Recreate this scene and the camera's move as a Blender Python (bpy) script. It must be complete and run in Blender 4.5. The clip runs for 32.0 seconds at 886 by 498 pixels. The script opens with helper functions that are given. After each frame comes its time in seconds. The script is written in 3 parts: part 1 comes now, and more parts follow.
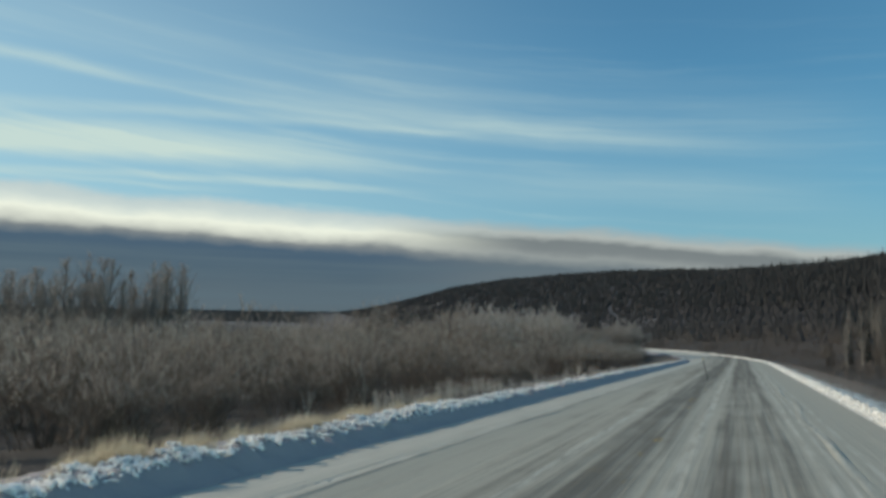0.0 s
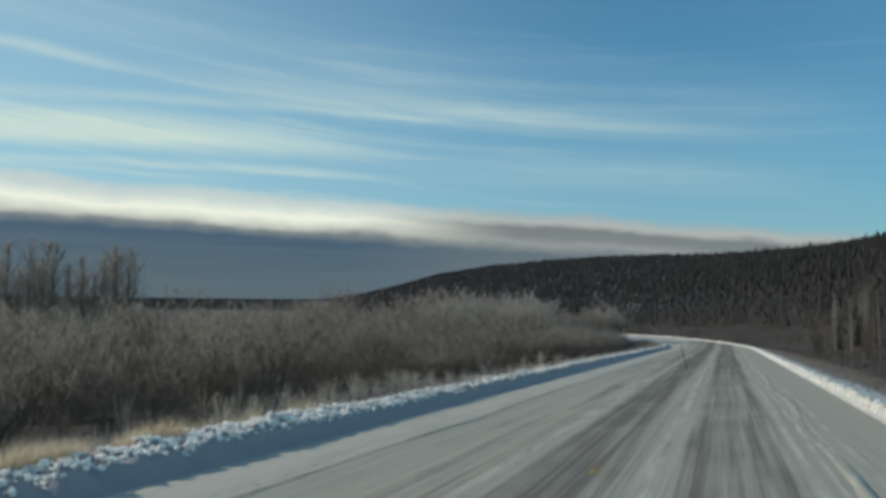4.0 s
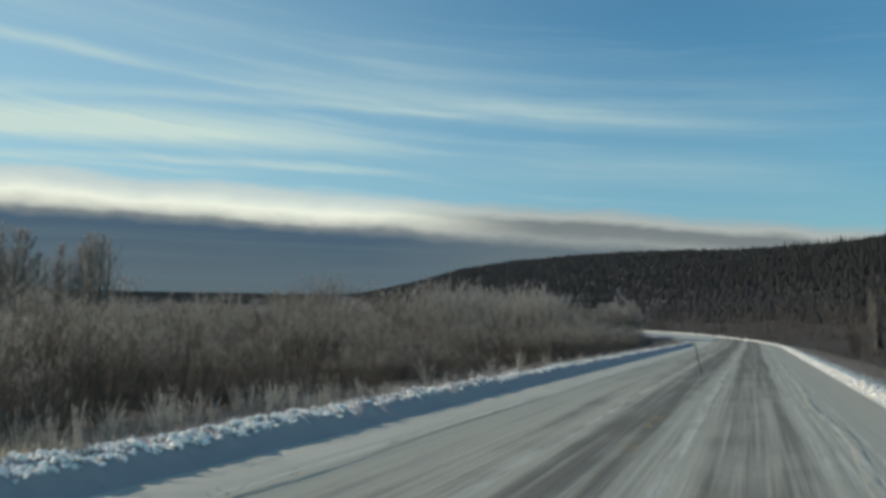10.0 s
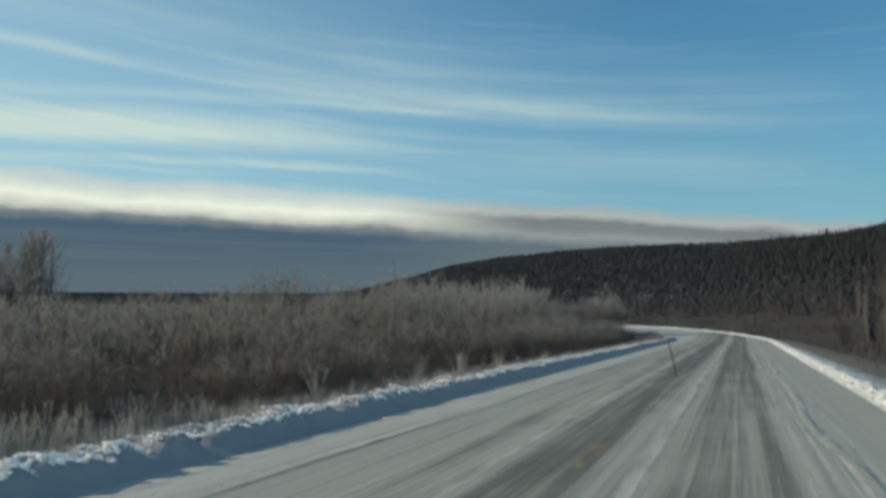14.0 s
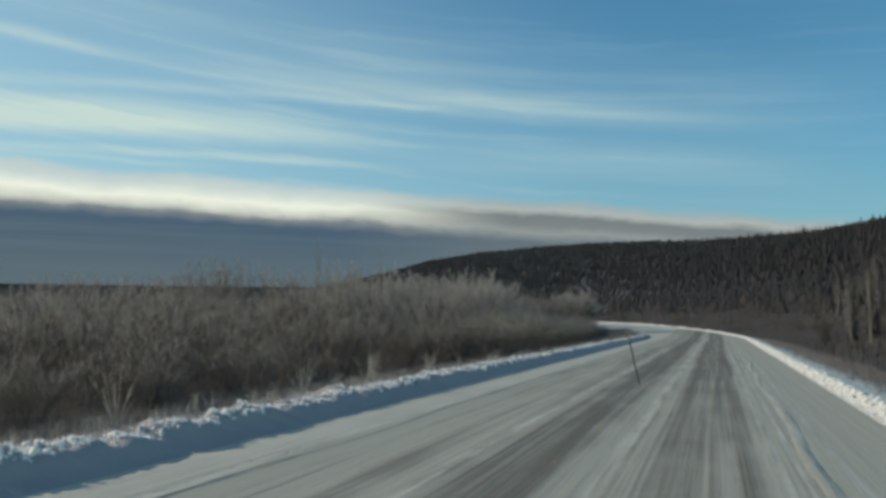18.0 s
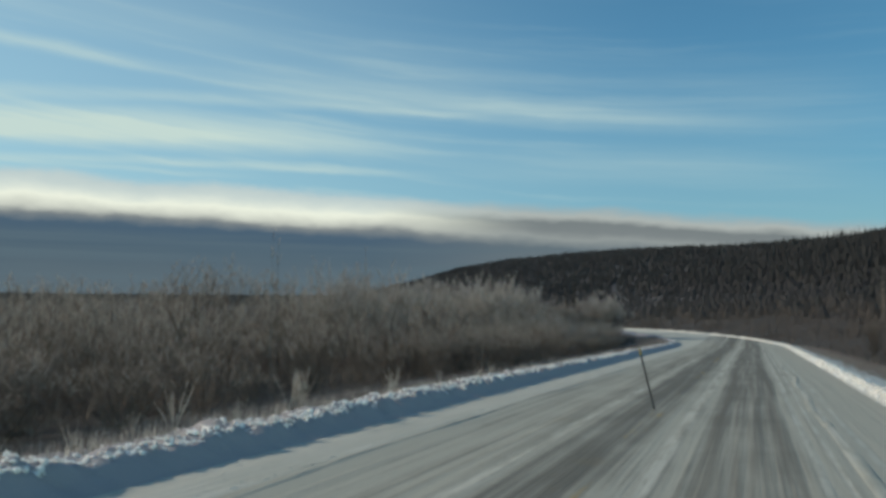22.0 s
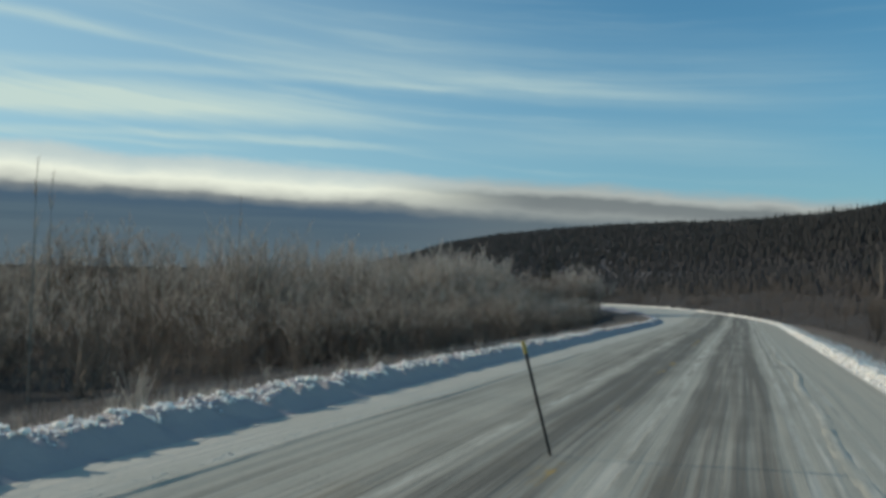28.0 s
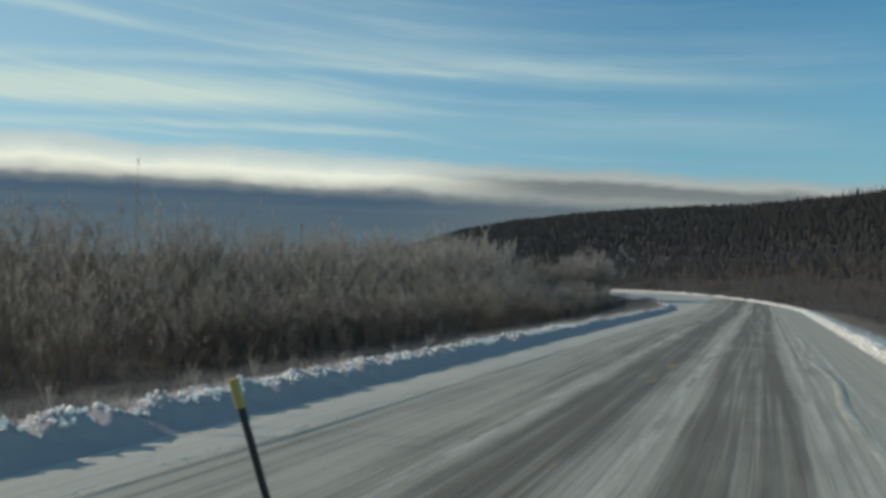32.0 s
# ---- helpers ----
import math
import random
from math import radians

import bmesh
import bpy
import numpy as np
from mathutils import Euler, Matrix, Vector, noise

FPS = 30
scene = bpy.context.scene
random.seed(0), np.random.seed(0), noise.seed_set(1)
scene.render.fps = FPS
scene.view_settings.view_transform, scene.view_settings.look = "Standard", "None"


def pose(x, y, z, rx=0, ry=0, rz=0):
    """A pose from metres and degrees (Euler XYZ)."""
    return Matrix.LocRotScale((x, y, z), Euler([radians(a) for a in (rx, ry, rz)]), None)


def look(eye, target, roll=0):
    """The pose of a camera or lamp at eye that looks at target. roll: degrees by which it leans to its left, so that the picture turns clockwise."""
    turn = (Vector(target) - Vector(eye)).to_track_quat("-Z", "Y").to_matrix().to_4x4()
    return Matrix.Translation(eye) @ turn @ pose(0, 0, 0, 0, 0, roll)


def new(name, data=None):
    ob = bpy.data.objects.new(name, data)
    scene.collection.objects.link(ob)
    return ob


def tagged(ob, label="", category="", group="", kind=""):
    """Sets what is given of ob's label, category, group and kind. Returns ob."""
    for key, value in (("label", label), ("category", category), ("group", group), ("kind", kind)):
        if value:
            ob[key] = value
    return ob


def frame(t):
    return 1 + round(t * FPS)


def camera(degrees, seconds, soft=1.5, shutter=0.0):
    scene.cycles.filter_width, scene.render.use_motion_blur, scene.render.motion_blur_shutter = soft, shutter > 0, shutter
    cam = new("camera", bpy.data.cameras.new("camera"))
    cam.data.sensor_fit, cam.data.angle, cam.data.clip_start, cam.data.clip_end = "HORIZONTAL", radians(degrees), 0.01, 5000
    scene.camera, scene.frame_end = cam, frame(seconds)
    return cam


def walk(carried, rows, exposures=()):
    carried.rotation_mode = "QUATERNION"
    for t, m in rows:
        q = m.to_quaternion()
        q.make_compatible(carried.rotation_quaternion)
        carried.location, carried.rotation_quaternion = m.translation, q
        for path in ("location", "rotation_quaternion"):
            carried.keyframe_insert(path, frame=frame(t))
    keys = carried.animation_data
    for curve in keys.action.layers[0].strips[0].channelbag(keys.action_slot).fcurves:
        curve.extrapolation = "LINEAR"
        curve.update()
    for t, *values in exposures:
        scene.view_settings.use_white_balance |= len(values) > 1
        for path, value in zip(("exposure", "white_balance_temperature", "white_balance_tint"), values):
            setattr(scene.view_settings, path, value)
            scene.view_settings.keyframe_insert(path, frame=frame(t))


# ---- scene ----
cam = camera(60.0, 32.0, soft=3.6, shutter=0.3)
EYE = 1.8
# seconds, sideways place, way along the road, turn to the left, tilt up, lean
PATH = [
    (0.0, -0.00, 0.00, 21.15, 7.23, 0.58),
    (0.5, 0.01, 0.75, 20.44, 6.24, 0.30),
    (1.0, 0.03, 1.49, 19.99, 6.15, -0.24),
    (1.5, 0.04, 2.22, 19.87, 6.33, 0.01),
    (2.0, 0.05, 2.92, 19.31, 6.27, -0.43),
    (2.5, 0.06, 3.60, 19.58, 6.46, -0.03),
    (4.5, 0.07, 6.23, 20.16, 6.17, 0.16),
    (5.0, 0.07, 6.88, 19.64, 6.00, 0.15),
    (5.5, 0.08, 7.51, 20.25, 6.43, 0.32),
    (6.0, 0.08, 8.13, 20.32, 6.22, 0.13),
    (6.5, 0.09, 8.74, 20.23, 6.25, -0.11),
    (7.0, 0.09, 9.35, 20.65, 5.83, -0.21),
    (7.5, 0.10, 9.95, 21.56, 5.91, 0.43),
    (8.0, 0.11, 10.56, 21.49, 6.07, 0.20),
    (8.5, 0.12, 11.16, 21.68, 6.92, 0.36),
    (9.0, 0.14, 11.77, 21.44, 6.27, 0.54),
    (9.5, 0.16, 12.38, 21.59, 6.52, 0.34),
    (10.0, 0.17, 12.99, 21.94, 5.93, 0.49),
    (10.5, 0.19, 13.60, 20.99, 5.48, 0.04),
    (11.0, 0.22, 14.22, 20.99, 6.31, -0.03),
    (11.5, 0.24, 14.84, 20.33, 6.07, -0.36),
    (12.0, 0.26, 15.47, 21.51, 7.22, -0.23),
    (12.5, 0.28, 16.10, 20.87, 5.64, -0.19),
    (13.0, 0.30, 16.74, 20.39, 6.19, -0.05),
    (13.5, 0.32, 17.39, 20.00, 5.87, -0.06),
    (14.0, 0.33, 18.03, 21.07, 5.74, -0.28),
    (14.5, 0.34, 18.68, 21.13, 5.63, -0.09),
    (16.5, 0.37, 21.28, 21.54, 4.34, -0.33),
    (17.0, 0.37, 21.92, 21.28, 4.85, -0.27),
    (17.5, 0.37, 22.56, 21.15, 5.37, -0.15),
    (18.0, 0.36, 23.19, 19.61, 5.38, 0.11),
    (18.5, 0.35, 23.81, 21.72, 4.86, 0.12),
    (19.0, 0.34, 24.43, 22.20, 4.89, -0.31),
    (19.5, 0.33, 25.04, 22.60, 4.69, 0.06),
    (20.0, 0.32, 25.66, 22.46, 4.36, -0.09),
    (20.5, 0.31, 26.29, 22.95, 5.51, 0.11),
    (21.0, 0.30, 26.94, 22.45, 4.99, -0.07),
    (21.5, 0.29, 27.61, 22.61, 6.55, 0.02),
    (22.0, 0.29, 28.30, 21.87, 5.92, -0.09),
    (22.5, 0.29, 29.02, 22.01, 5.66, -0.25),
    (23.0, 0.29, 29.74, 21.99, 4.62, -0.06),
    (23.5, 0.30, 30.47, 21.51, 5.45, -0.30),
    (24.0, 0.30, 31.20, 21.96, 5.57, 0.02),
    (24.5, 0.31, 31.93, 21.18, 4.56, 0.31),
    (25.0, 0.31, 32.65, 22.08, 4.23, 0.31),
    (25.5, 0.32, 33.37, 20.93, 4.31, 0.41),
    (27.5, 0.36, 36.19, 21.20, 4.76, 0.10),
    (28.0, 0.37, 36.90, 21.28, 4.04, 0.28),
    (28.5, 0.37, 37.61, 21.78, 3.26, 0.45),
    (29.0, 0.38, 38.32, 21.87, 3.42, 0.30),
    (29.5, 0.38, 39.03, 22.91, 3.51, 0.28),
    (30.0, 0.39, 39.73, 22.91, 3.83, 0.23),
    (30.5, 0.39, 40.43, 22.50, 3.55, 0.09),
    (31.0, 0.39, 41.13, 22.80, 4.14, 0.07),
    (31.5, 0.40, 41.84, 22.56, 3.32, 0.12),
    (32.0, 0.40, 42.55, 22.65, 3.04, -0.05),
]


def aim(x, y, turn, tilt, lean):
    return pose(x, y, EYE, 0, 0, turn) @ pose(0, 0, 0, 90 + tilt) @ pose(0, 0, 0, 0, 0, lean)


walk(cam, [(t, aim(x, y, a, b, c)) for t, x, y, a, b, c in PATH], exposures=[(0.0, 0.44), (12.0, 0.43), (24.0, 0.41), (32.0, 0.37)])

# ---------------------------------------------------------------- light
SUN_AZ, SUN_EL = -97.0, 21.5
to_sun = Vector((math.sin(radians(SUN_AZ)) * math.cos(radians(SUN_EL)),
                 math.cos(radians(SUN_AZ)) * math.cos(radians(SUN_EL)), math.sin(radians(SUN_EL))))
sun = new("sun", bpy.data.lights.new("sun", "SUN"))
sun.data.energy, sun.data.angle, sun.data.color = 3.15, radians(0.6), (1.0, 0.905, 0.75)
sun.matrix_world = look(to_sun * 100, (0, 0, 0))


class Nodes:
    """Short hand for node trees."""

    def __init__(self, tree):
        self.tree = tree
        tree.nodes.clear()

    def add(self, kind, **values):
        node = self.tree.nodes.new(kind)
        for key, value in values.items():
            node.inputs[key.replace("_", " ")].default_value = value
        return node

    def link(self, a, b):
        self.tree.links.new(a, b)

    def put(self, value, socket):
        if isinstance(value, bpy.types.NodeSocket):
            self.link(value, socket)
        else:
            socket.default_value = value

    def math(self, op, a, b=0.0, c=0.0):
        node = self.tree.nodes.new("ShaderNodeMath")
        node.operation = op
        self.put(a, node.inputs[0])
        self.put(b, node.inputs[1])
        self.put(c, node.inputs[2])
        return node.outputs[0]

    def span(self, a, lo, hi, to_lo=0.0, to_hi=1.0):
        node = self.tree.nodes.new("ShaderNodeMapRange")
        node.interpolation_type = "SMOOTHSTEP"
        self.put(a, node.inputs[0])
        for k, v in enumerate((lo, hi, to_lo, to_hi)):
            node.inputs[k + 1].default_value = v
        return node.outputs[0]

    def ramp(self, a, stops):
        node = self.tree.nodes.new("ShaderNodeValToRGB")
        el = node.color_ramp.elements
        while len(el) < len(stops):
            el.new(0.5)
        for e, (p, c) in zip(el, stops):
            e.position = p
            e.color = (*c, 1) if isinstance(c, tuple) else (c, c, c, 1)
        self.put(a, node.inputs[0])
        return node.outputs[0]

    def mix(self, f, a, b):
        node = self.tree.nodes.new("ShaderNodeMix")
        node.data_type = "RGBA"
        self.put(f, node.inputs[0])
        for v, s in ((a, node.inputs[6]), (b, node.inputs[7])):
            self.put((*v, 1) if isinstance(v, tuple) else v, s)
        return node.outputs[2]

    def xyz(self, x, y, z=0.0):
        node = self.tree.nodes.new("ShaderNodeCombineXYZ")
        for v, s in zip((x, y, z), node.inputs):
            self.put(v, s)
        return node.outputs[0]

    def noise(self, where, scale, detail=3.0, rough=0.55, out="Fac"):
        node = self.add("ShaderNodeTexNoise", Scale=scale, Detail=detail, Roughness=rough)
        self.put(where, node.inputs["Vector"])
        return node.outputs[out]


def build_sky():
    world = bpy.data.worlds.new("world")
    scene.world = world
    world.use_nodes = True
    n = Nodes(world.node_tree)
    sky = n.add("ShaderNodeTexSky")
    sky.sky_type, sky.sun_disc = "NISHITA", False
    sky.sun_elevation, sky.sun_rotation = radians(SUN_EL), radians(-SUN_AZ)
    sky.air_density, sky.dust_density, sky.ozone_density = 1.0, 0.6, 2.0
    where = n.add("ShaderNodeTexCoord").outputs["Generated"]
    cut = n.add("ShaderNodeSeparateXYZ")
    n.link(where, cut.inputs[0])
    az = n.math("MULTIPLY", n.math("ARCTAN2", cut.outputs[0], cut.outputs[1]), 57.2958)
    el = n.math("MULTIPLY", n.math("ARCSINE", cut.outputs[2]), 57.2958)
    # upper edge of the low cloud bank, in degrees above the horizon
    aa = n.math("MAXIMUM", n.math("MINIMUM", az, 25.0), -60.0)
    edge = n.math("ADD", n.math("MULTIPLY_ADD", aa, -0.112, 7.5), n.math("MULTIPLY", n.math("MULTIPLY", aa, aa), -0.00115))
    p = n.math("DIVIDE", el, edge)
    # high thin streaks that run together towards the right
    wob = n.noise(n.xyz(n.math("MULTIPLY", az, 0.07), n.math("MULTIPLY", el, 0.22)), 1.0, 4.0)
    ripple = n.noise(n.xyz(n.math("MULTIPLY", az, 0.22), n.math("MULTIPLY", el, 0.5), 4.0), 1.0, 3.0)
    high = n.math("MULTIPLY_ADD", n.math("SUBTRACT", wob, 0.5), 0.9, el)
    high = n.math("MULTIPLY_ADD", n.math("SUBTRACT", ripple, 0.5), 0.35, high)
    dens = 0.0
    for places, above, below, (in0, in1, out0, out1), power in STREAKS:
        c2, c1, c0 = (float(v) for v in np.polyfit([q[0] for q in places], [q[1] for q in places], 2))
        mid = n.math("MULTIPLY_ADD", n.math("MULTIPLY_ADD", az, c2, c1), az, c0)
        off = n.math("SUBTRACT", high, mid)
        body = n.math("MULTIPLY", n.span(off, 0.0, above, 1.0, 0.0), n.span(off, -below, 0.0))
        body = n.math("MULTIPLY", body, n.math("MULTIPLY", n.span(az, in0, in1), n.span(az, out0, out1, 1.0, 0.0)))
        dens = n.math("ADD", dens, n.math("MULTIPLY", body, power))
    # wisps: long fine threads that lie along the streaks
    lay = n.math("MULTIPLY_ADD", az, 0.09, high)
    fine = n.noise(n.xyz(n.math("MULTIPLY", az, 0.05), n.math("MULTIPLY", lay, 1.1)), 1.0, 5.0, 0.6)
    dens = n.math("MULTIPLY", dens, n.span(fine, 0.2, 0.6, 0.45, 1.1))
    thread = n.math("MULTIPLY", n.span(fine, 0.5, 0.75), n.span(az, -40.0, 10.0, 0.26, 0.05))
    dens = n.math("ADD", dens, n.math("MULTIPLY", thread, n.span(el, 16.0, 26.0, 1.0, 0.0)))
    haze = n.span(p, 0.9, 2.2, 0.42, 0.0)
    base = n.mix(1.0, sky.outputs[0], n.mix(n.span(el, 24.0, 55.0), SKY_TINT, ZENITH_TINT))
    n.tree.nodes[-1].blend_type = "MULTIPLY"
    dim = n.mix(n.span(az, -30.0, 14.0, 0.0, 0.02), base, (0.0, 0.0, 0.0))
    col = n.mix(haze, dim, HAZE)
    veil = n.math("MULTIPLY", n.span(az, -60.0, 0.0, 0.32, 0.0), n.span(p, 2.0, 4.5, 1.0, 0.0))
    col = n.mix(veil, col, CIRRUS)
    col = n.mix(n.math("MINIMUM", n.math("MULTIPLY", dens, 1.0), 1.0), col, CIRRUS)
    # low bank: bright lit rim, slate underside
    puff = n.noise(n.xyz(n.math("MULTIPLY", az, 0.17), n.math("MULTIPLY", el, 0.42)), 1.0, 6.0, 0.6)
    q = n.math("ADD", n.math("SUBTRACT", edge, el), n.math("MULTIPLY", n.math("SUBTRACT", puff, 0.5), 1.5))
    body = n.ramp(n.span(q, 0.0, 8.0), RIM)
    body_r = n.ramp(n.span(q, 0.0, 8.0), RIM_R)
    body = n.mix(n.span(az, -29.0, -14.0), body, body_r)
    streak = n.noise(n.xyz(n.math("MULTIPLY", az, 0.03), n.math("MULTIPLY", el, 1.6)), 1.0, 4.0)
    body = n.mix(n.math("MULTIPLY", n.math("MULTIPLY", n.span(streak, 0.35, 0.7), 0.6), n.span(q, 2.4, 4.0)), body, glow(0.105, 0.157, 0.19))
    cover = n.math("MULTIPLY", n.span(q, -0.5, 0.35), n.span(az, 6.0, 30.0, 1.0, 0.0))
    col = n.mix(cover, col, body)
    back = n.add("ShaderNodeBackground", Strength=SKY_POWER)
    n.link(col, back.inputs[0])
    out = n.add("ShaderNodeOutputWorld")
    n.link(back.outputs[0], out.inputs[0])


SKY_POWER = 0.088
# thin cloud streaks: places in degrees round and up, reach above and below, where they fade in and out, how dense
STREAKS = [
    ([(-52, 13.1), (-40, 13.6), (-26, 13.3)], 2.4, 1.4, (-90, -60, -46, -18), 1.15),
    ([(-50, 11.3), (-36, 11.75), (-25, 11.4)], 0.5, 0.4, (-60, -46, -32, -19), 0.42),
    ([(-52, 10.9), (-46, 11.0), (-38, 11.0)], 0.35, 0.3, (-60, -50, -42, -34), 0.3),
    ([(-50, 15.6), (-33, 16.3), (-20, 15.8)], 0.8, 0.6, (-70, -56, -40, -16), 0.34),
    ([(-36, 16.5), (-28, 16.3), (-20, 15.8)], 0.4, 0.35, (-38, -28, -22, -17), 0.2),
    ([(-49, 18.2), (-29, 17.1), (-4, 14.6)], 2.1, 1.5, (-46, -30, -18, 8), 0.36),
    ([(-56, 18.6), (-49, 18.4), (-42, 18.0)], 0.8, 0.7, (-70, -58, -48, -38), 0.4),
    ([(-60, 21.0), (-40, 20.6), (-20, 18.5)], 3.0, 2.4, (-70, -50, -40, -12), 0.12),
    ([(-30, 19.0), (-12, 17.2), (6, 14.5)], 4.5, 4.0, (-36, -20, 0, 16), 0.14),
    ([(-20, 12.2), (-8, 11.6), (6, 10.0)], 2.4, 1.8, (-26, -12, -4, 12), 0.2),
]


def glow(r, g, b):
    k = 0.76 / SKY_POWER
    return (r * k, g * k, b * k)


SKY_TINT = (0.57, 1.05, 1.1)
ZENITH_TINT = (0.84, 1.0, 1.08)
HAZE = glow(0.27, 0.41, 0.46)
CIRRUS = glow(0.545, 0.685, 0.64)
RIM = [(0.0, glow(0.5, 0.6, 0.6)), (0.08, glow(0.83, 0.87, 0.74)), (0.16, glow(0.57, 0.6, 0.53)), (0.23, glow(0.2, 0.23, 0.24)), (0.33, glow(0.064, 0.113, 0.168)),
       (0.6, glow(0.078, 0.125, 0.165)), (1.0, glow(0.105, 0.146, 0.172))]
RIM_R = [(0.0, glow(0.33, 0.42, 0.44)), (0.011, glow(0.41, 0.45, 0.43)), (0.045, glow(0.185, 0.215, 0.22)), (0.1, glow(0.2, 0.23, 0.235)), (0.17, glow(0.28, 0.315, 0.31)), (0.3, glow(0.125, 0.165, 0.19)),
         (1.0, glow(0.15, 0.19, 0.21))]
build_sky()

# ---------------------------------------------------------------- materials


def material(name, paint, thin=0.0):
    m = bpy.data.materials.new(name)
    m.use_nodes = True
    n = Nodes(m.node_tree)
    shade = n.add("ShaderNodeBsdfPrincipled")
    shade.inputs["Specular IOR Level"].default_value = 0.25
    out = n.add("ShaderNodeOutputMaterial")
    if thin:
        glowing = n.add("ShaderNodeBsdfTranslucent")
        both = n.add("ShaderNodeMixShader", Fac=thin)
        n.link(shade.outputs[0], both.inputs[1])
        n.link(glowing.outputs[0], both.inputs[2])
        n.link(both.outputs[0], out.inputs[0])
    else:
        n.link(shade.outputs[0], out.inputs[0])
    where = n.add("ShaderNodeTexCoord").outputs["Object"]
    paint(n, shade, where)
    if thin:
        n.link(shade.inputs["Base Color"].links[0].from_socket, glowing.inputs[0])
    return m


def bump(n, shade, height, strength, distance):
    node = n.add("ShaderNodeBump", Strength=strength, Distance=distance)
    n.link(height, node.inputs["Height"])
    n.link(node.outputs[0], shade.inputs["Normal"])


def paint_road(n, shade, where):
    # lengthwise wheel tracks: packed snow, worn grey ice and bare patches
    cut = n.add("ShaderNodeSeparateXYZ")
    n.link(where, cut.inputs[0])
    x, y = cut.outputs[0], cut.outputs[1]
    wander = n.noise(n.xyz(0.0, n.math("MULTIPLY", y, 0.02)), 1.0, 2.0)
    xs = n.math("MULTIPLY_ADD", n.math("SUBTRACT", wander, 0.5), 0.5, x)
    broad = n.noise(n.xyz(n.math("MULTIPLY", xs, 0.9), n.math("MULTIPLY", y, 0.02)), 1.0, 3.0, 0.6)
    narrow = n.span(n.noise(n.xyz(n.math("MULTIPLY", xs, 5.0), n.math("MULTIPLY", y, 0.075)), 1.0, 4.0, 0.62), 0.22, 0.8)
    thin = n.noise(n.xyz(n.math("MULTIPLY", xs, 15.0), n.math("MULTIPLY", y, 0.12)), 1.0, 2.0, 0.5)
    patch = n.noise(n.xyz(n.math("MULTIPLY", x, 0.8), n.math("MULTIPLY", y, 0.35)), 1.0, 4.0, 0.6)
    streak = n.noise(n.xyz(n.math("MULTIPLY", xs, 2.9), n.math("MULTIPLY", y, 0.05)), 1.0, 2.0, 0.5)
    tracks = n.ramp(n.math("MULTIPLY_ADD", xs, 0.1, 0.7), TRACKS)
    lane = n.math("MULTIPLY", n.span(x, -5.7, -4.3, 0.4, 0.95), n.span(x, 0.8, 1.9, 1.0, 0.35))
    worn = n.math("ADD", n.math("MULTIPLY", tracks, 0.66), n.math("MULTIPLY", n.math("ADD", n.math("MULTIPLY", narrow, 0.42), n.math("MULTIPLY", broad, 0.22)), lane))
    worn = n.math("ADD", worn, n.math("MULTIPLY", n.math("MULTIPLY", n.math("SUBTRACT", streak, 0.42), lane), 0.9))
    worn = n.math("ADD", worn, n.math("MULTIPLY", n.math("SUBTRACT", patch, 0.5), 0.7))
    worn = n.math("ADD", worn, n.math("MULTIPLY", n.math("SUBTRACT", thin, 0.5), 0.75))
    worn = n.math("ADD", worn, n.span(y, 34.0, 56.0, 0.0, 0.16))
    grain = n.noise(where, 35.0, 3.0)
    snow = n.mix(grain, (0.285, 0.284, 0.242), (0.37, 0.367, 0.312))
    snow = n.mix(n.math("MULTIPLY", n.span(x, -4.9, -5.7), n.span(patch, 0.25, 0.6, 0.5, 1.0)), snow, (0.43, 0.422, 0.365))
    ice = n.mix(grain, (0.105, 0.1, 0.084), (0.168, 0.16, 0.134))
    sand = n.noise(where, 0.7, 4.0)
    ice = n.mix(n.math("MULTIPLY", n.span(sand, 0.58, 0.75), 0.25), ice, (0.2, 0.15, 0.07))
    # what shows of the yellow centre line
    off_line = n.math("ABSOLUTE", n.math("ADD", x, 1.65))
    bare = n.noise(n.xyz(n.math("MULTIPLY", x, 2.0), n.math("MULTIPLY", y, 0.45)), 1.0, 4.0, 0.65)
    paint = n.math("MULTIPLY", n.span(off_line, 0.09, 0.15, 1.0, 0.0), n.span(bare, 0.55, 0.68))
    ice = n.mix(n.math("MULTIPLY", paint, 0.6), ice, (0.42, 0.29, 0.08))
    # soft ridges of cleaner snow left between the wheels
    ridge = n.span(n.math("ABSOLUTE", n.math("ADD", x, -1.52)), 0.03, 0.12, 1.0, 0.0)
    for place, wide in ((1.02, 0.1), (1.26, 0.06), (1.8, 0.07), (-0.95, 0.2), (-2.85, 0.18), (-5.25, 0.2)):
        ridge = n.math("MAXIMUM", ridge, n.span(n.math("ABSOLUTE", n.math("ADD", xs, -place)), 0.02, wide, 1.0, 0.0))
    ridge = n.math("MULTIPLY", ridge, n.span(n.noise(n.xyz(n.math("MULTIPLY", x, 4.0), n.math("MULTIPLY", y, 0.5)), 1.0, 4.0, 0.65), 0.36, 0.66))
    worn = n.math("SUBTRACT", worn, n.math("MULTIPLY", ridge, 0.36))
    worn = n.math("SUBTRACT", worn, n.math("MULTIPLY", paint, -0.25))
    clean = n.mix(n.math("MULTIPLY", ridge, 0.4), snow, (0.56, 0.555, 0.5))
    n.link(n.mix(n.span(worn, 0.38, 1.2), clean, ice), shade.inputs["Base Color"])
    n.link(n.span(worn, 0.4, 1.0, 0.9, 0.75), shade.inputs["Roughness"])
    shade.inputs["Specular IOR Level"].default_value = 0.1
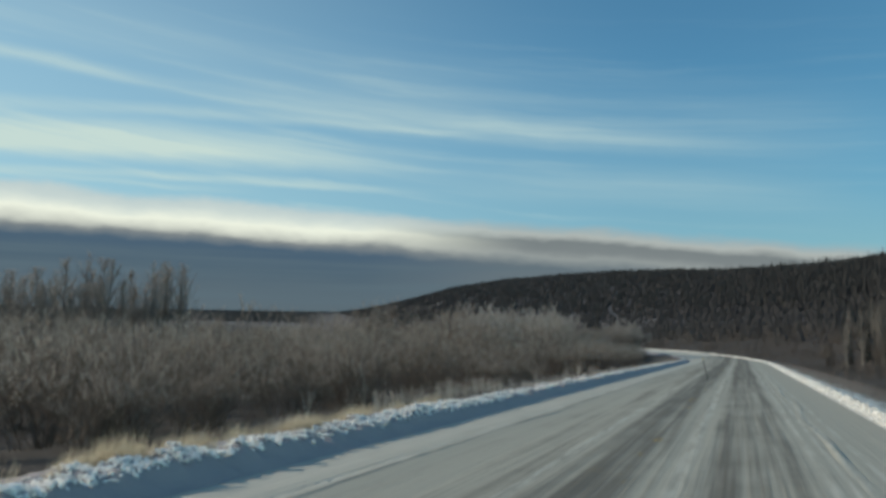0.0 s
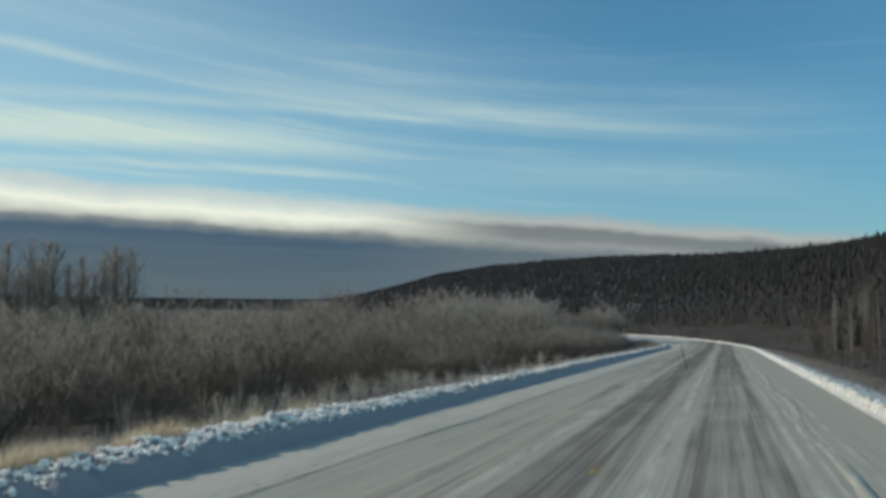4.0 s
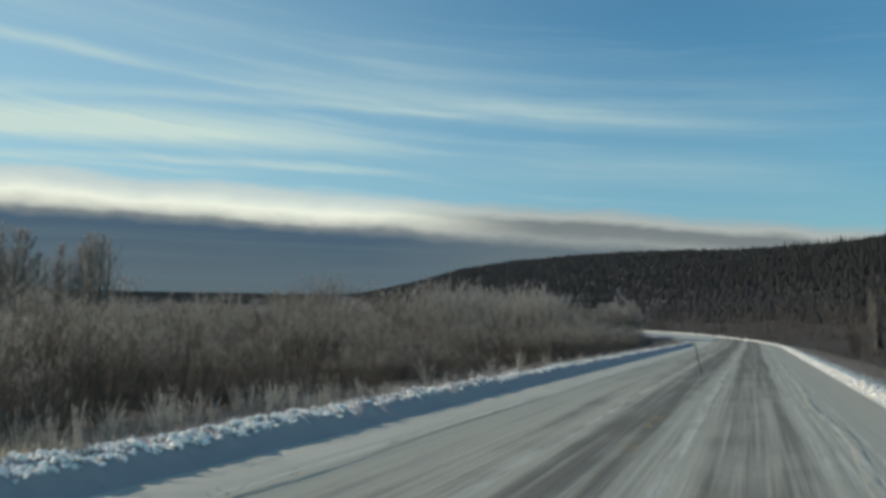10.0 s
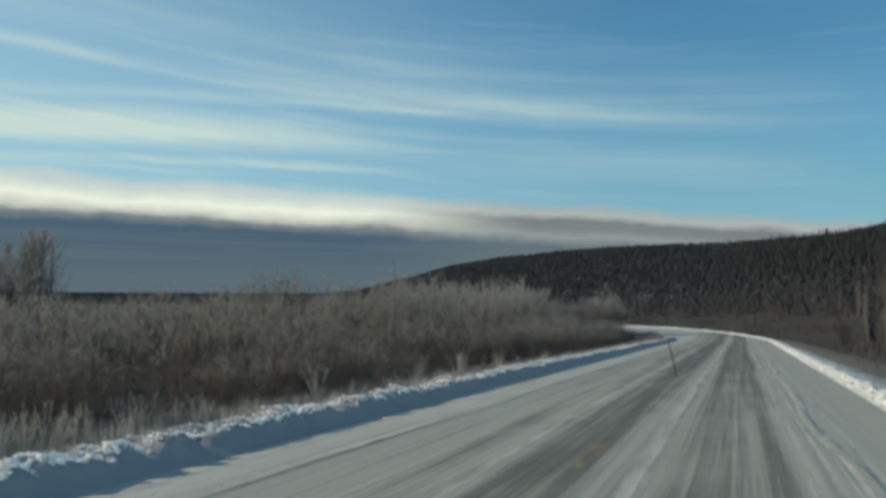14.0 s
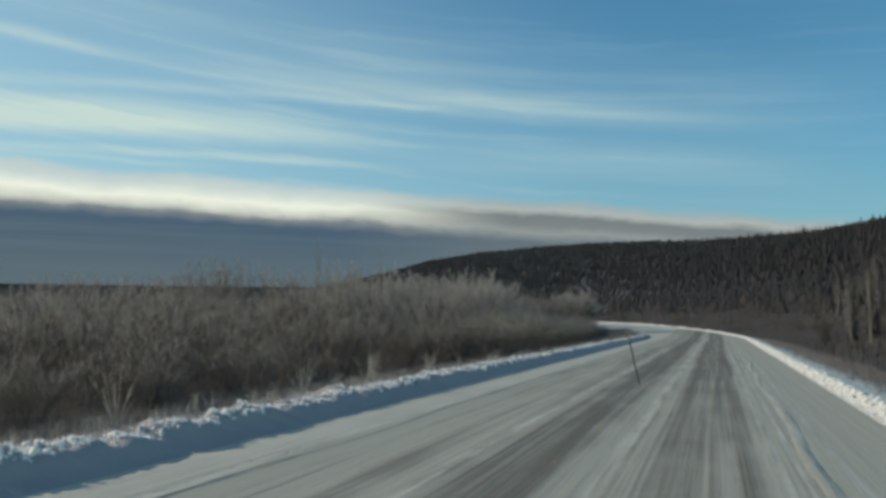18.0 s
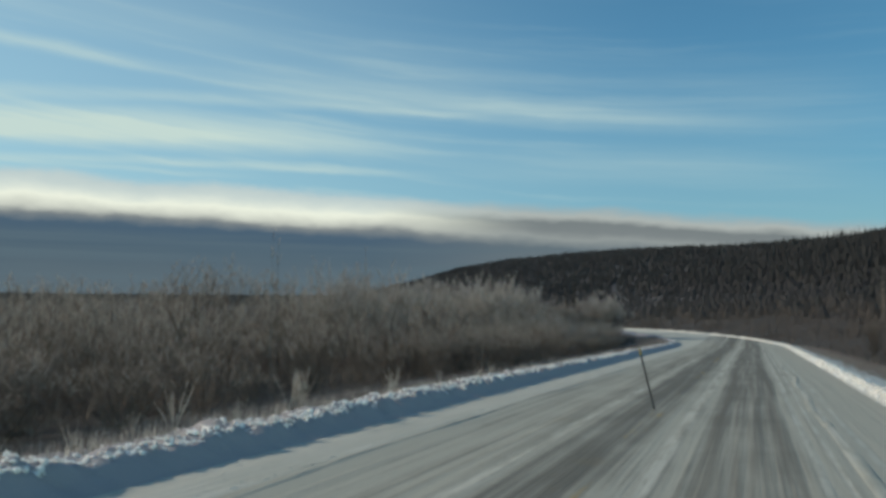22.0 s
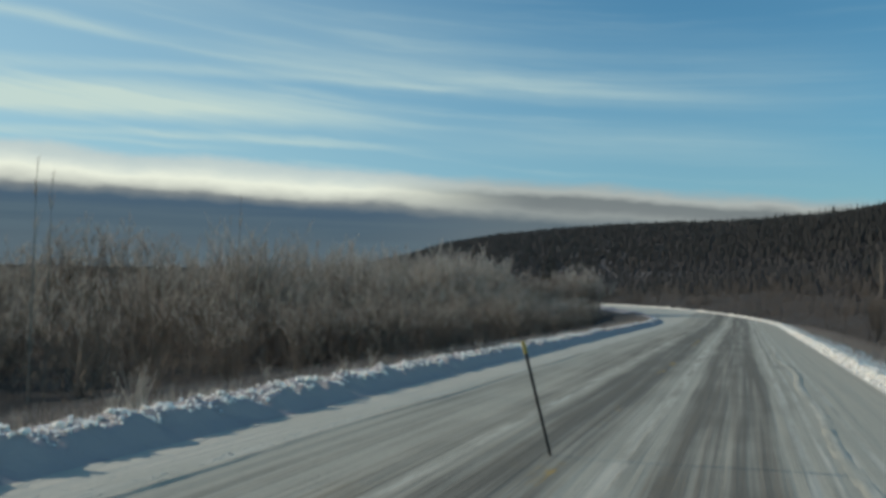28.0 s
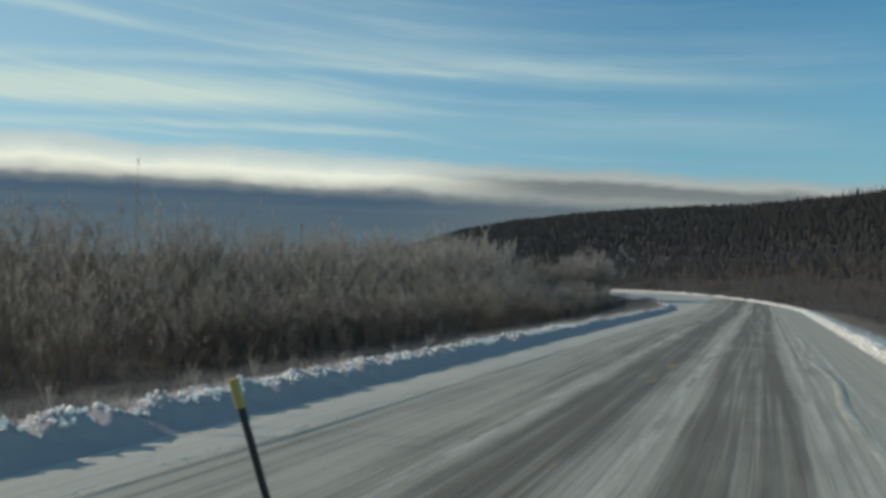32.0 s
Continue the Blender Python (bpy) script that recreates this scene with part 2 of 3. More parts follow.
    bump(n, shade, n.math("ADD", n.math("MULTIPLY", narrow, 1.0), n.math("MULTIPLY", n.noise(where, 9.0, 5.0), 0.6)), 0.35, 0.03)


TRACKS = [(0.0, 0.0), (0.12, 0.02), (0.18, 0.08), (0.19, 0.5), (0.205, 0.12), (0.3, 0.12), (0.345, 0.36), (0.39, 0.45), (0.43, 0.32), (0.465, 0.85), (0.51, 0.95), (0.545, 0.7), (0.57, 0.2),
          (0.63, 0.15), (0.66, 0.9), (0.69, 0.7), (0.74, 0.62), (0.765, 0.8), (0.795, 0.12), (0.84, 0.22), (0.88, 0.05), (1.0, 0.0)]


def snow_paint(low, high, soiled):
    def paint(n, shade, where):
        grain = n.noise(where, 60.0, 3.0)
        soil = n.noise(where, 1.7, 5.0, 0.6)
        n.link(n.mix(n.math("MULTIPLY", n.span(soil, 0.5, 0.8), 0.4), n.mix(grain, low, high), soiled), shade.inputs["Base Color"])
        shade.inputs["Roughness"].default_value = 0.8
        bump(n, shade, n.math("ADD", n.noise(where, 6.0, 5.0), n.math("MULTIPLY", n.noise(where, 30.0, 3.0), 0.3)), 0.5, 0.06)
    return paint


def paint_ground(n, shade, where):
    big = n.noise(where, 0.05, 4.0)
    mid = n.noise(where, 0.6, 5.0, 0.65)
    fine = n.noise(where, 9.0, 4.0)
    cut = n.add("ShaderNodeSeparateXYZ")
    n.link(where, cut.inputs[0])
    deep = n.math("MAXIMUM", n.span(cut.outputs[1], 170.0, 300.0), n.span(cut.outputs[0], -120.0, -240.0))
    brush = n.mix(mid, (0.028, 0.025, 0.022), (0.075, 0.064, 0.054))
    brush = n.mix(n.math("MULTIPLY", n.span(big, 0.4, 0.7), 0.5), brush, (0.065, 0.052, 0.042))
    # distant ground is paled too, carrying the hill's haze in its colour
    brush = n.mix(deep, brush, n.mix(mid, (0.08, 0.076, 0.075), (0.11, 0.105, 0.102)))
    n.link(n.mix(n.math("MULTIPLY", n.math("MULTIPLY", n.span(fine, 0.55, 0.75), n.span(mid, 0.5, 0.62)), n.math("SUBTRACT", 1.0, deep)), brush, (0.26, 0.28, 0.3)), shade.inputs["Base Color"])
    shade.inputs["Roughness"].default_value = 0.9
    bump(n, shade, fine, 0.6, 0.1)


def plain(dark, light, scale, rough=0.85):
    def paint(n, shade, where):
        own = n.add("ShaderNodeObjectInfo").outputs["Random"]
        isle = n.add("ShaderNodeNewGeometry").outputs["Random Per Island"]
        f = n.math("MULTIPLY", n.math("ADD", n.math("ADD", own, isle), n.noise(where, scale, 4.0)), 0.33)
        n.link(n.mix(f, dark, light), shade.inputs["Base Color"])
        shade.inputs["Roughness"].default_value = rough
    return paint


ROAD = material("packed_snow_road", paint_road)
# left bank's snow, its colour lowered to paint in the shade on its face
SHADED_SNOW = material("shaded_plowed_snow", snow_paint((0.25, 0.236, 0.238), (0.33, 0.31, 0.312), (0.31, 0.295, 0.275)))
# same plowed snow in a brighter, yellower tone, with sunlight put into its colour
SUNLIT_SNOW = material("sunlit_plowed_snow", snow_paint((0.44, 0.44, 0.4), (0.58, 0.575, 0.53), (0.38, 0.36, 0.3)))


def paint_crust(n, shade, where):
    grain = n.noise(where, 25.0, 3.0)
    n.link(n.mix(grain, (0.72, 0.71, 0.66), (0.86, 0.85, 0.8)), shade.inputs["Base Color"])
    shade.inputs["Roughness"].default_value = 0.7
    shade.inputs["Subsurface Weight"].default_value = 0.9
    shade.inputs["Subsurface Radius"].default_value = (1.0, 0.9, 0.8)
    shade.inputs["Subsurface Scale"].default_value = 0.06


# whiter than the bank's own snow, so the crest lumps are coloured as sunlit
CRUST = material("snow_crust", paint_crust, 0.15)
GROUND = material("brushy_ground", paint_ground)
RIMED = material("heavy_rime", plain((0.31, 0.287, 0.26), (0.56, 0.525, 0.485), 2.0), 0.35)
STEM = material("willow_bark", plain((0.108, 0.09, 0.075), (0.2, 0.168, 0.141), 3.0), 0.4)
FROST = material("frosted_twigs", plain((0.272, 0.238, 0.2), (0.52, 0.464, 0.402), 2.0), 0.35)
POPLAR = material("poplar_twigs", plain((0.3, 0.27, 0.24), (0.5, 0.455, 0.405), 2.0), 0.4)
BARK = material("poplar_bark", plain((0.1, 0.086, 0.073), (0.25, 0.215, 0.185), 5.0))
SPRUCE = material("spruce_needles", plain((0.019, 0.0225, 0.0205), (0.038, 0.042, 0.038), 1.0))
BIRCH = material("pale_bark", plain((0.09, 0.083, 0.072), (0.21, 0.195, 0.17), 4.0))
# hill trees much paler than the near spruce: haze painted into their colours
HAZY_WOOD = material("hazy_wood", plain((0.106, 0.104, 0.106), (0.16, 0.157, 0.158), 0.03, 1.0), 0.7)
HAZY_SPRUCE = material("hazy_spruce", plain((0.088, 0.09, 0.09), (0.135, 0.136, 0.135), 0.03, 1.0), 0.7)
LEAFLESS = material("leafless_wood", plain((0.06, 0.051, 0.045), (0.125, 0.108, 0.095), 1.0))
STUBBLE = material("verge_stubble", plain((0.14, 0.124, 0.114), (0.27, 0.242, 0.222), 3.0), 0.3)
GRASS = material("dry_grass", plain((0.4, 0.35, 0.25), (0.68, 0.61, 0.47), 4.0), 0.5)
RIME = material("rimed_stalks", plain((0.33, 0.305, 0.268), (0.6, 0.56, 0.5), 4.0), 0.45)
BLACK = material("black_plastic", plain((0.012, 0.013, 0.014), (0.03, 0.032, 0.033), 20.0, 0.45))
YELLOW = material("yellow_plastic", plain((0.27, 0.21, 0.07), (0.38, 0.3, 0.1), 20.0, 0.5))


def shape(name, verts, faces, mat, smooth=False):
    me = bpy.data.meshes.new(name)
    me.from_pydata([tuple(v) for v in verts], [], [tuple(f) for f in faces])
    me.materials.append(mat)
    if smooth:
        me.polygons.foreach_set("use_smooth", [True] * len(me.polygons))
    me.update()
    return me


def part(name, me, parent, label=""):
    ob = new(name, me)
    ob.parent = parent
    return tagged(ob, label)


# ---------------------------------------------------------------- lie of the land


def bend(y):
    """How far the road has swung to the left at y."""
    d = np.clip(np.asarray(y, float) - 105.0, 0.0, None)
    return -np.where(d < 60, d * d / 170.0, 60 * 60 / 170.0 + (d - 60) * 0.705)


def rise(y):
    k = np.clip((np.asarray(y, float) - 104.0) / 75.0, 0, 1)
    return 1.7 * k * k * (3 - 2 * k)


AZ_TAB = [-180, -100, -60, -37, -29, -26.4, -23, -20.5, -16.3, -12.1, -8, -4, 0, 3.4, 6.1, 9, 15, 30, 60, 120, 180]
EL_TAB = [1.0, 1.5, 2.22, 2.32, 2.34, 2.65, 3.45, 4.16, 4.82, 5.16, 5.36, 5.37, 5.29, 5.33, 5.37, 5.65, 6.3, 8.0, 8.0, 3.0, 1.0]
FAR_TAB = [2600, 2600, 2600, 2600, 2500, 1500, 1400, 1300, 1200, 1150, 1100, 1000, 900, 800, 720, 650, 520, 420, 420, 1200, 2600]


def land(x, y):
    """Height of the open ground, roadside not counted."""
    az = np.degrees(np.arctan2(x, y))
    r = np.hypot(x, y)
    far = np.interp(az, AZ_TAB, FAR_TAB)
    top = far * np.tan(np.radians(np.interp(az, AZ_TAB, EL_TAB)))
    k = np.clip((r / far - 0.3) / 0.7, 0, 1)
    k = k * k * (3 - 2 * k) * 0.55 + k * 0.45
    back = np.clip((r - far) / far, 0, 1)
    q = x - bend(y)
    near = np.interp(q, [-40, -17, -11, -9.5, -7.6, 3.8, 6.5, 12, 30, 80], [-0.9, -0.7, -0.1, 0.05, 0.08, -0.05, -0.5, -0.1, 1.6, 6.0])
    near = np.where(r > 300, near * np.clip((500 - r) / 200, 0, 1), near)
    roll = np.sin(x * 0.11 + 1.3) * np.sin(y * 0.083) * 0.18 * np.clip((np.abs(q) - 9) / 10, 0, 1)
    return near * (1 - k) + top * k * (1 - 0.3 * back) + roll


def ground_z(x, y):
    return float(land(x, y)) + float(rise(y))


def steps(*legs):
    out = [legs[0][0]]
    for a, b, s in legs:
        n = max(1, round((b - a) / s))
        out += [a + (b - a) * (i + 1) / n for i in range(n)]
    return np.array(out)


def sheet(name, qs, ys, height, mat, follow=True):
    Q, Y = np.meshgrid(qs, ys)
    fade = np.clip((160 - np.abs(Q)) / 80, 0, 1) if follow else 1.0
    X = Q + bend(Y) * fade * np.clip((400 - Y) / 150, 0, 1)
    Z = height(X, Y, Q) + (rise(Y) if follow else 0)
    w = len(qs)
    v = np.stack([X, Y, Z], -1).reshape(-1, 3)
    f = [(j * w + i, j * w + i + 1, (j + 1) * w + i + 1, (j + 1) * w + i) for j in range(len(ys) - 1) for i in range(w - 1)]
    return new(name, shape(name, v, f, mat, True))


def ground_height(x, y, q):
    z = land(x, y)
    return np.where((q > -7.9) & (q < 3.9) & (y < 400), np.minimum(z, -0.25), z)


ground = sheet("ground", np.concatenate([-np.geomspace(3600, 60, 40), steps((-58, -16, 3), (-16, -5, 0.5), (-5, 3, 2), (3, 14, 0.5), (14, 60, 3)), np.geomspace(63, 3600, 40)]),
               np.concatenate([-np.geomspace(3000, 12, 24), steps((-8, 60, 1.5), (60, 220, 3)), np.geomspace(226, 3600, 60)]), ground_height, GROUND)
tagged(ground, "brown brushy winter ground with patchy snow, rising to wooded hills", "ground", kind="structure")


def lumps(x, y, s, o):
    return np.array([noise.noise((a * s + o, b * s, o)) for a, b in zip(np.ravel(x), np.ravel(y))]).reshape(np.shape(x))


road = sheet("road", steps((-7.2, 3.4, 0.4)), steps((-8, 90, 2), (90, 240, 2)), lambda x, y, q: 0.012 * np.sin(q * 1.9), ROAD)
tagged(road, "snow-covered two-lane road with grey packed wheel tracks", "road", kind="structure")


def bank(name, qs, prof_q, prof_z, ys, seed, rough, mat):
    def height(x, y, q):
        z = np.interp(q, prof_q, prof_z)
        weight = np.clip(z / max(prof_z), 0, 1)
        crest = 1 + 0.16 * lumps(x * 0, y, 0.35, seed) + 0.16 * lumps(x * 0, y, 1.3, seed + 3) + 0.48 * lumps(x * 0.4, y, 2.2, seed + 5) + 0.5 * lumps(x * 0.4, y, 4.7, seed + 6)
        return z * crest + weight * rough * (lumps(x, y, 2.6, seed + 7) + 0.6 * lumps(x, y, 6.0, seed + 11))
    ob = sheet(name, qs, ys, height, mat)
    return ob


bank_y = steps((-4, 60, 0.09), (60, 90, 0.3), (90, 240, 1.0))
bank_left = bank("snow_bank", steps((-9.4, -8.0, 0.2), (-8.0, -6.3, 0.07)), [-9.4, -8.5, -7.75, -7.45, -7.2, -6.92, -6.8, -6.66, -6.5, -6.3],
                 [-0.1, 0.12, 0.21, 0.265, 0.29, 0.27, 0.21, 0.12, 0.045, -0.02], bank_y, 2.0, 0.07, SHADED_SNOW)
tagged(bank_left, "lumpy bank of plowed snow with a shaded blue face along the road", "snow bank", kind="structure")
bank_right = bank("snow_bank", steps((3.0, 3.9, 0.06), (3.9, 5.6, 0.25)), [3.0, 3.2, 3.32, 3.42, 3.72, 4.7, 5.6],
                  [-0.02, 0.03, 0.1, 0.17, 0.06, -0.08, -0.45], bank_y, 31.0, 0.07, SUNLIT_SNOW)
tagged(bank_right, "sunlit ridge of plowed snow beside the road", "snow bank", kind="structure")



def windrow(q, wide, high, y0, y1, seed):
    """Low ridge of pushed snow along the wheel tracks, with a steeper lee side."""
    across = np.linspace(q - wide - 0.14, q + wide + 0.14, 15)

    def height(x, y, qq):
        side = np.clip(1 - np.abs(qq - q - 0.22 * lumps(x * 0, y, 0.16, seed + 2)) / wide, 0, 1)
        live = np.clip(0.45 + 1.5 * lumps(x * 0, y, 0.22, seed) + 1.3 * lumps(x * 0, y, 1.7, seed + 4), 0.0, 1.6)
        ends = np.clip((y - y0) / 4, 0, 1) * np.clip((y1 - y) / 12, 0, 1)
        return 0.004 + high * side ** 0.8 * live * ends * (1 + 0.5 * lumps(x, y, 7.0, seed + 9)) + 0.012 * np.sin(qq * 1.9) - 0.012 * (side <= 0)
    ob = sheet("snow_ridge", across, steps((y0, y1, 0.12)), height, ROAD)
    ob.parent = road
    return tagged(ob, "low ridge of loose snow between wheel tracks")


for q, wide, high, y0, y1, seed in ((1.52, 0.1, 0.02, 10, 76, 51), (-5.06, 0.09, 0.014, 2, 80, 53)):
    windrow(q, wide, high, y0, y1, seed)

# ---------------------------------------------------------------- plants
rng = random.Random(7)


class Sticks:
    """Collects thin tapered three-sided sticks into one mesh."""

    def __init__(self):
        self.v, self.f = [], []

    def stick(self, pts, r0, r1):
        a = len(self.v)
        last = len(pts) - 1
        for i, p in enumerate(pts):
            r = r0 + (r1 - r0) * i / last
            for k in range(3):
                w = k * 2.0944 + 0.5
                self.v.append((p[0] + r * math.cos(w), p[1] + r * math.sin(w), p[2]))
        for i in range(last):
            for k in range(3):
                j = (k + 1) % 3
                self.f.append((a + i * 3 + k, a + i * 3 + j, a + i * 3 + 3 + j, a + i * 3 + 3 + k))

    def leaf(self, p, d, w):
        """A flat blade from p along d."""
        a = len(self.v)
        s = Vector((d[1], -d[0], 0.001)).normalized() * w
        self.v += [(p[0] - s[0], p[1] - s[1], p[2]), (p[0] + s[0], p[1] + s[1], p[2]), (p[0] + d[0], p[1] + d[1], p[2] + d[2])]
        self.f.append((a, a + 1, a + 2))

    def mesh(self, name, mat):
        return shape(name, self.v, self.f, mat)


def along(p, q, t, sag=0.0):
    return tuple(p[i] + (q[i] - p[i]) * t + (sag * math.sin(math.pi * t) if i == 2 else 0) for i in range(3))


def shrub_meshes(seed, stems=30, twigs=24, spread=0.5, rime=0.55, coat=FROST, thick=1.0):
    """Unit willow: one metre high and about as wide, stems forking into feathery branches."""
    g = random.Random(seed)
    wood, frost = Sticks(), Sticks()
    for _ in range(stems):
        w, d = g.uniform(0, 6.283), g.uniform(0.0, 0.16)
        reach, h = spread * g.uniform(0.05, 1.0), g.uniform(0.5, 0.9)
        a = (d * math.cos(w), d * math.sin(w), 0)
        w += g.uniform(-0.6, 0.6)
        b = (a[0] + reach * math.cos(w), a[1] + reach * math.sin(w), h * (1 - 0.35 * reach))
        wood.stick([along(a, b, 0), along(a, b, 0.35, 0.08), along(a, b, 0.7, 0.08), along(a, b, 1)], 0.0034, 0.001)
        for _ in range(6):
            t = g.uniform(0.2, 0.98)
            p = along(a, b, t, 0.08)
            ww, out = g.uniform(0, 6.283), g.uniform(0.03, 0.13)
            e = (p[0] + out * math.cos(ww), p[1] + out * math.sin(ww), p[2] + g.uniform(0.06, 0.2) * (1.25 - 0.6 * t))
            (frost if t > g.uniform(rime, 1.1) else wood).leaf(p, (e[0] - p[0], e[1] - p[1], e[2] - p[2]), 0.0016)
            for _ in range(twigs):
                u = g.uniform(0.05, 1.0)
                q = along(p, e, u)
                ww, out = g.uniform(0, 6.283), g.uniform(0.008, 0.045)
                (frost if t + 0.2 * u > g.uniform(rime, 1.1) else wood).leaf(q, (out * math.cos(ww), out * math.sin(ww), g.uniform(0.0, 0.06)), g.uniform(0.0008, 0.0017) * thick)
    return wood.mesh("trunk", STEM), frost.mesh("crown", coat)


SHRUBS = [shrub_meshes(100 + i, 34 + 3 * i, 24, 0.46 + 0.06 * i) for i in range(6)]
# willows with little frost, darker to imitate shade inside the near thicket
SHADY = [shrub_meshes(120 + i, 34, 20, 0.5 + 0.1 * i, 0.85) for i in range(3)]
PALE = [shrub_meshes(150 + i, 40, 28, 0.5, 0.15, RIMED, 1.5) for i in range(3)]
MILKY = [shrub_meshes(170 + i, 34, 26, 0.62, 0.3, FROST, 1.3) for i in range(3)]
FULL = [shrub_meshes(190 + i, 56, 34, 0.6, 0.3, RIMED, 1.7) for i in range(2)]
shrub_count = 0


def shrub(x, y, height, width=1.0, label="", kinds=SHRUBS):
    global shrub_count
    k = shrub_count % len(kinds)
    shrub_count += 1
    ob = new("willow_shrub")
    ob.matrix_basis = Matrix.LocRotScale((x, y, ground_z(x, y) - 0.05), Euler((0, 0, rng.uniform(0, 6.28))), (height * width, height * width, height))
    part("trunk", kinds[k][0], ob, "dark many-stemmed base with bare twigs")
    part("crown", kinds[k][1], ob, "pale rime-coated twigs")
    tagged(ob, label or "leafless brown willow shrub with frosted grey twig tips", "shrub", "roadside willow thicket")
    return ob


def crown_top(x, y):
    """Height above the road that the thicket reaches."""
    near = 1.75 + np.interp(y, [0, 30, 50, 70], [0.072, 0.08, 0.125, 0.14]) * min(abs(x), 30)
    far = min(8.2, max(2.4, 2.6 + 0.42 * (abs(x) - 13.5)))
    w = min(1.0, max(0.0, (y - 62) / 26))
    return near * (1 - w) + far * w


def thicket_front(y):
    """How far off the road the first willows stand."""
    return max(10.3, 0.118 * y, 10.3 - float(bend(y)))


for i in range(270):
    y = 4 + 120 * ((i + rng.random()) / 245) ** 0.92 if i < 245 else rng.uniform(124, 165)
    x = -thicket_front(y) - 26 * rng.random() ** 1.4 * (0.5 + 0.5 * min(1, y / 60))
    front = min(1.0, (abs(x) - thicket_front(y) + 1.3) / 3.5)
    top = float(crown_top(x, y)) * (0.87 + 0.42 * noise.noise((x * 0.12, y * 0.12, 1.0))) * rng.uniform(0.8, 1.08)
    frosty = i % 4 == 0 and front > 0.8
    shrub(x, y, (top - ground_z(x, y)) * (0.5 + 0.5 * front) * (1.08 if frosty else 1.0), rng.uniform(0.85, 1.25),
          "rounded willow thick with pale frost" if frosty else "", MILKY if frosty else SHADY if y < 30 and abs(x) < 26 and i % 2 else SHRUBS)

for x, y, h in [(-10.6, 10.6, 1.7), (-11.2, 12.4, 2.1), (-11.0, 14.6, 1.5), (-12.0, 17.2, 2.2), (-10.9, 19.0, 1.4), (-11.6, 22.5, 1.8)]:
    shrub(x, y, h, 0.8, "small feathery willow with frosted twigs at the front of the thicket", MILKY)

# farther thicket, uncountable
wood, frost = Sticks(), Sticks()
for i in range(1900):
    y = rng.uniform(10, 190)
    x = -rng.uniform(24, 24 + 0.75 * y + 25)
    if x > float(bend(y)) - 11:
        continue
    z = float(land(x, y))
    top = 1.55 + 0.06 * abs(x) + rng.uniform(-1.0, 0.3)
    for _ in range(9):
        a = (x + rng.uniform(-1.3, 1.3), y + rng.uniform(-1.3, 1.3), z)
        e = (a[0] + rng.uniform(-1.2, 1.2), a[1] + rng.uniform(-1.2, 1.2), z + (top - z) * rng.uniform(0.5, 0.92))
        wood.stick([a, e], 0.02, 0.008)
        for _ in range(22):
            t = rng.uniform(0.15, 1.0)
            p = along(a, e, t)
            w, out = rng.uniform(0, 6.283), rng.uniform(0.1, 0.6)
            (frost if t > rng.uniform(0.5, 1.0) else wood).leaf(p, (out * math.cos(w), out * math.sin(w), rng.uniform(0, 0.6)), rng.uniform(0.008, 0.018))
for i in range(1700):
    y = 6 + 122 * rng.random() if i < 1100 else rng.uniform(34, 85)
    x = -thicket_front(y) + 0.4 - 22 * rng.random()
    z = float(land(x, y))
    for _ in range(6):
        a = (x + rng.uniform(-1.0, 1.0), y + rng.uniform(-1.0, 1.0), z)
        e = (a[0] + rng.uniform(-0.5, 0.5), a[1] + rng.uniform(-0.5, 0.5), z + rng.uniform(0.6, 1.9) * min(1.0, (abs(x) - thicket_front(y) + 1.7) / 3.0))
        for _ in range(24):
            p = along(a, e, rng.random())
            w, out = rng.uniform(0, 6.283), rng.uniform(0.05, 0.25)
            wood.leaf(p, (out * math.cos(w), out * math.sin(w), rng.uniform(0.0, 0.3)), rng.uniform(0.004, 0.01))
thicket = new("willow_thicket", wood.mesh("willow_thicket", STEM))
tagged(thicket, "dense grey-brown willow thicket with pale frosted tops", "thicket", kind="stuff")
ob = part("crown", frost.mesh("crown", FROST), thicket)
tagged(ob, kind="stuff")


def bare_tree_meshes(seed, limbs=26, spread=0.12, full=1.0):
    """Unit poplar, one metre high."""
    g = random.Random(seed)
    trunk, crown = Sticks(), Sticks()
    bowx, bowy = g.uniform(-0.03, 0.03), g.uniform(-0.03, 0.03)
    spine = lambda t: (bowx * t * t, bowy * t * t, t)
    trunk.stick([spine(k / 8) for k in range(9)], 0.0125, 0.0015)
    for _ in range(limbs):
        t = g.uniform(0.36 if full > 1.0 else 0.2, 0.97)
        p = spine(t)
        w, reach = g.uniform(0, 6.283), spread * (1.15 - t) * g.uniform(0.4, 1.3)
        e = (p[0] + reach * math.cos(w), p[1] + reach * math.sin(w), min(1.0, t + reach * g.uniform(1.4, 3.2)))
        trunk.stick([p, along(p, e, 0.5, -0.01), e], 0.0026, 0.0008)
        for _ in range(int(16 * full)):
            a = along(p, e, g.uniform(0.15, 1.0))
            ww, out = g.uniform(0, 6.283), g.uniform(0.01, 0.045) * full
            crown.leaf(a, (out * math.cos(ww), out * math.sin(ww), g.uniform(0.0, 0.05) * full), g.uniform(0.0008, 0.0018) * full)
    return trunk.mesh("trunk", BARK), crown.mesh("crown", POPLAR if full > 1.0 else FROST)


POPLARS = [bare_tree_meshes(300 + i, 40 + 4 * i, 0.15 + 0.02 * (i % 3), 1.03) for i in range(5)]
SAPLINGS = [bare_tree_meshes(400 + i, 16, 0.09) for i in range(3)]


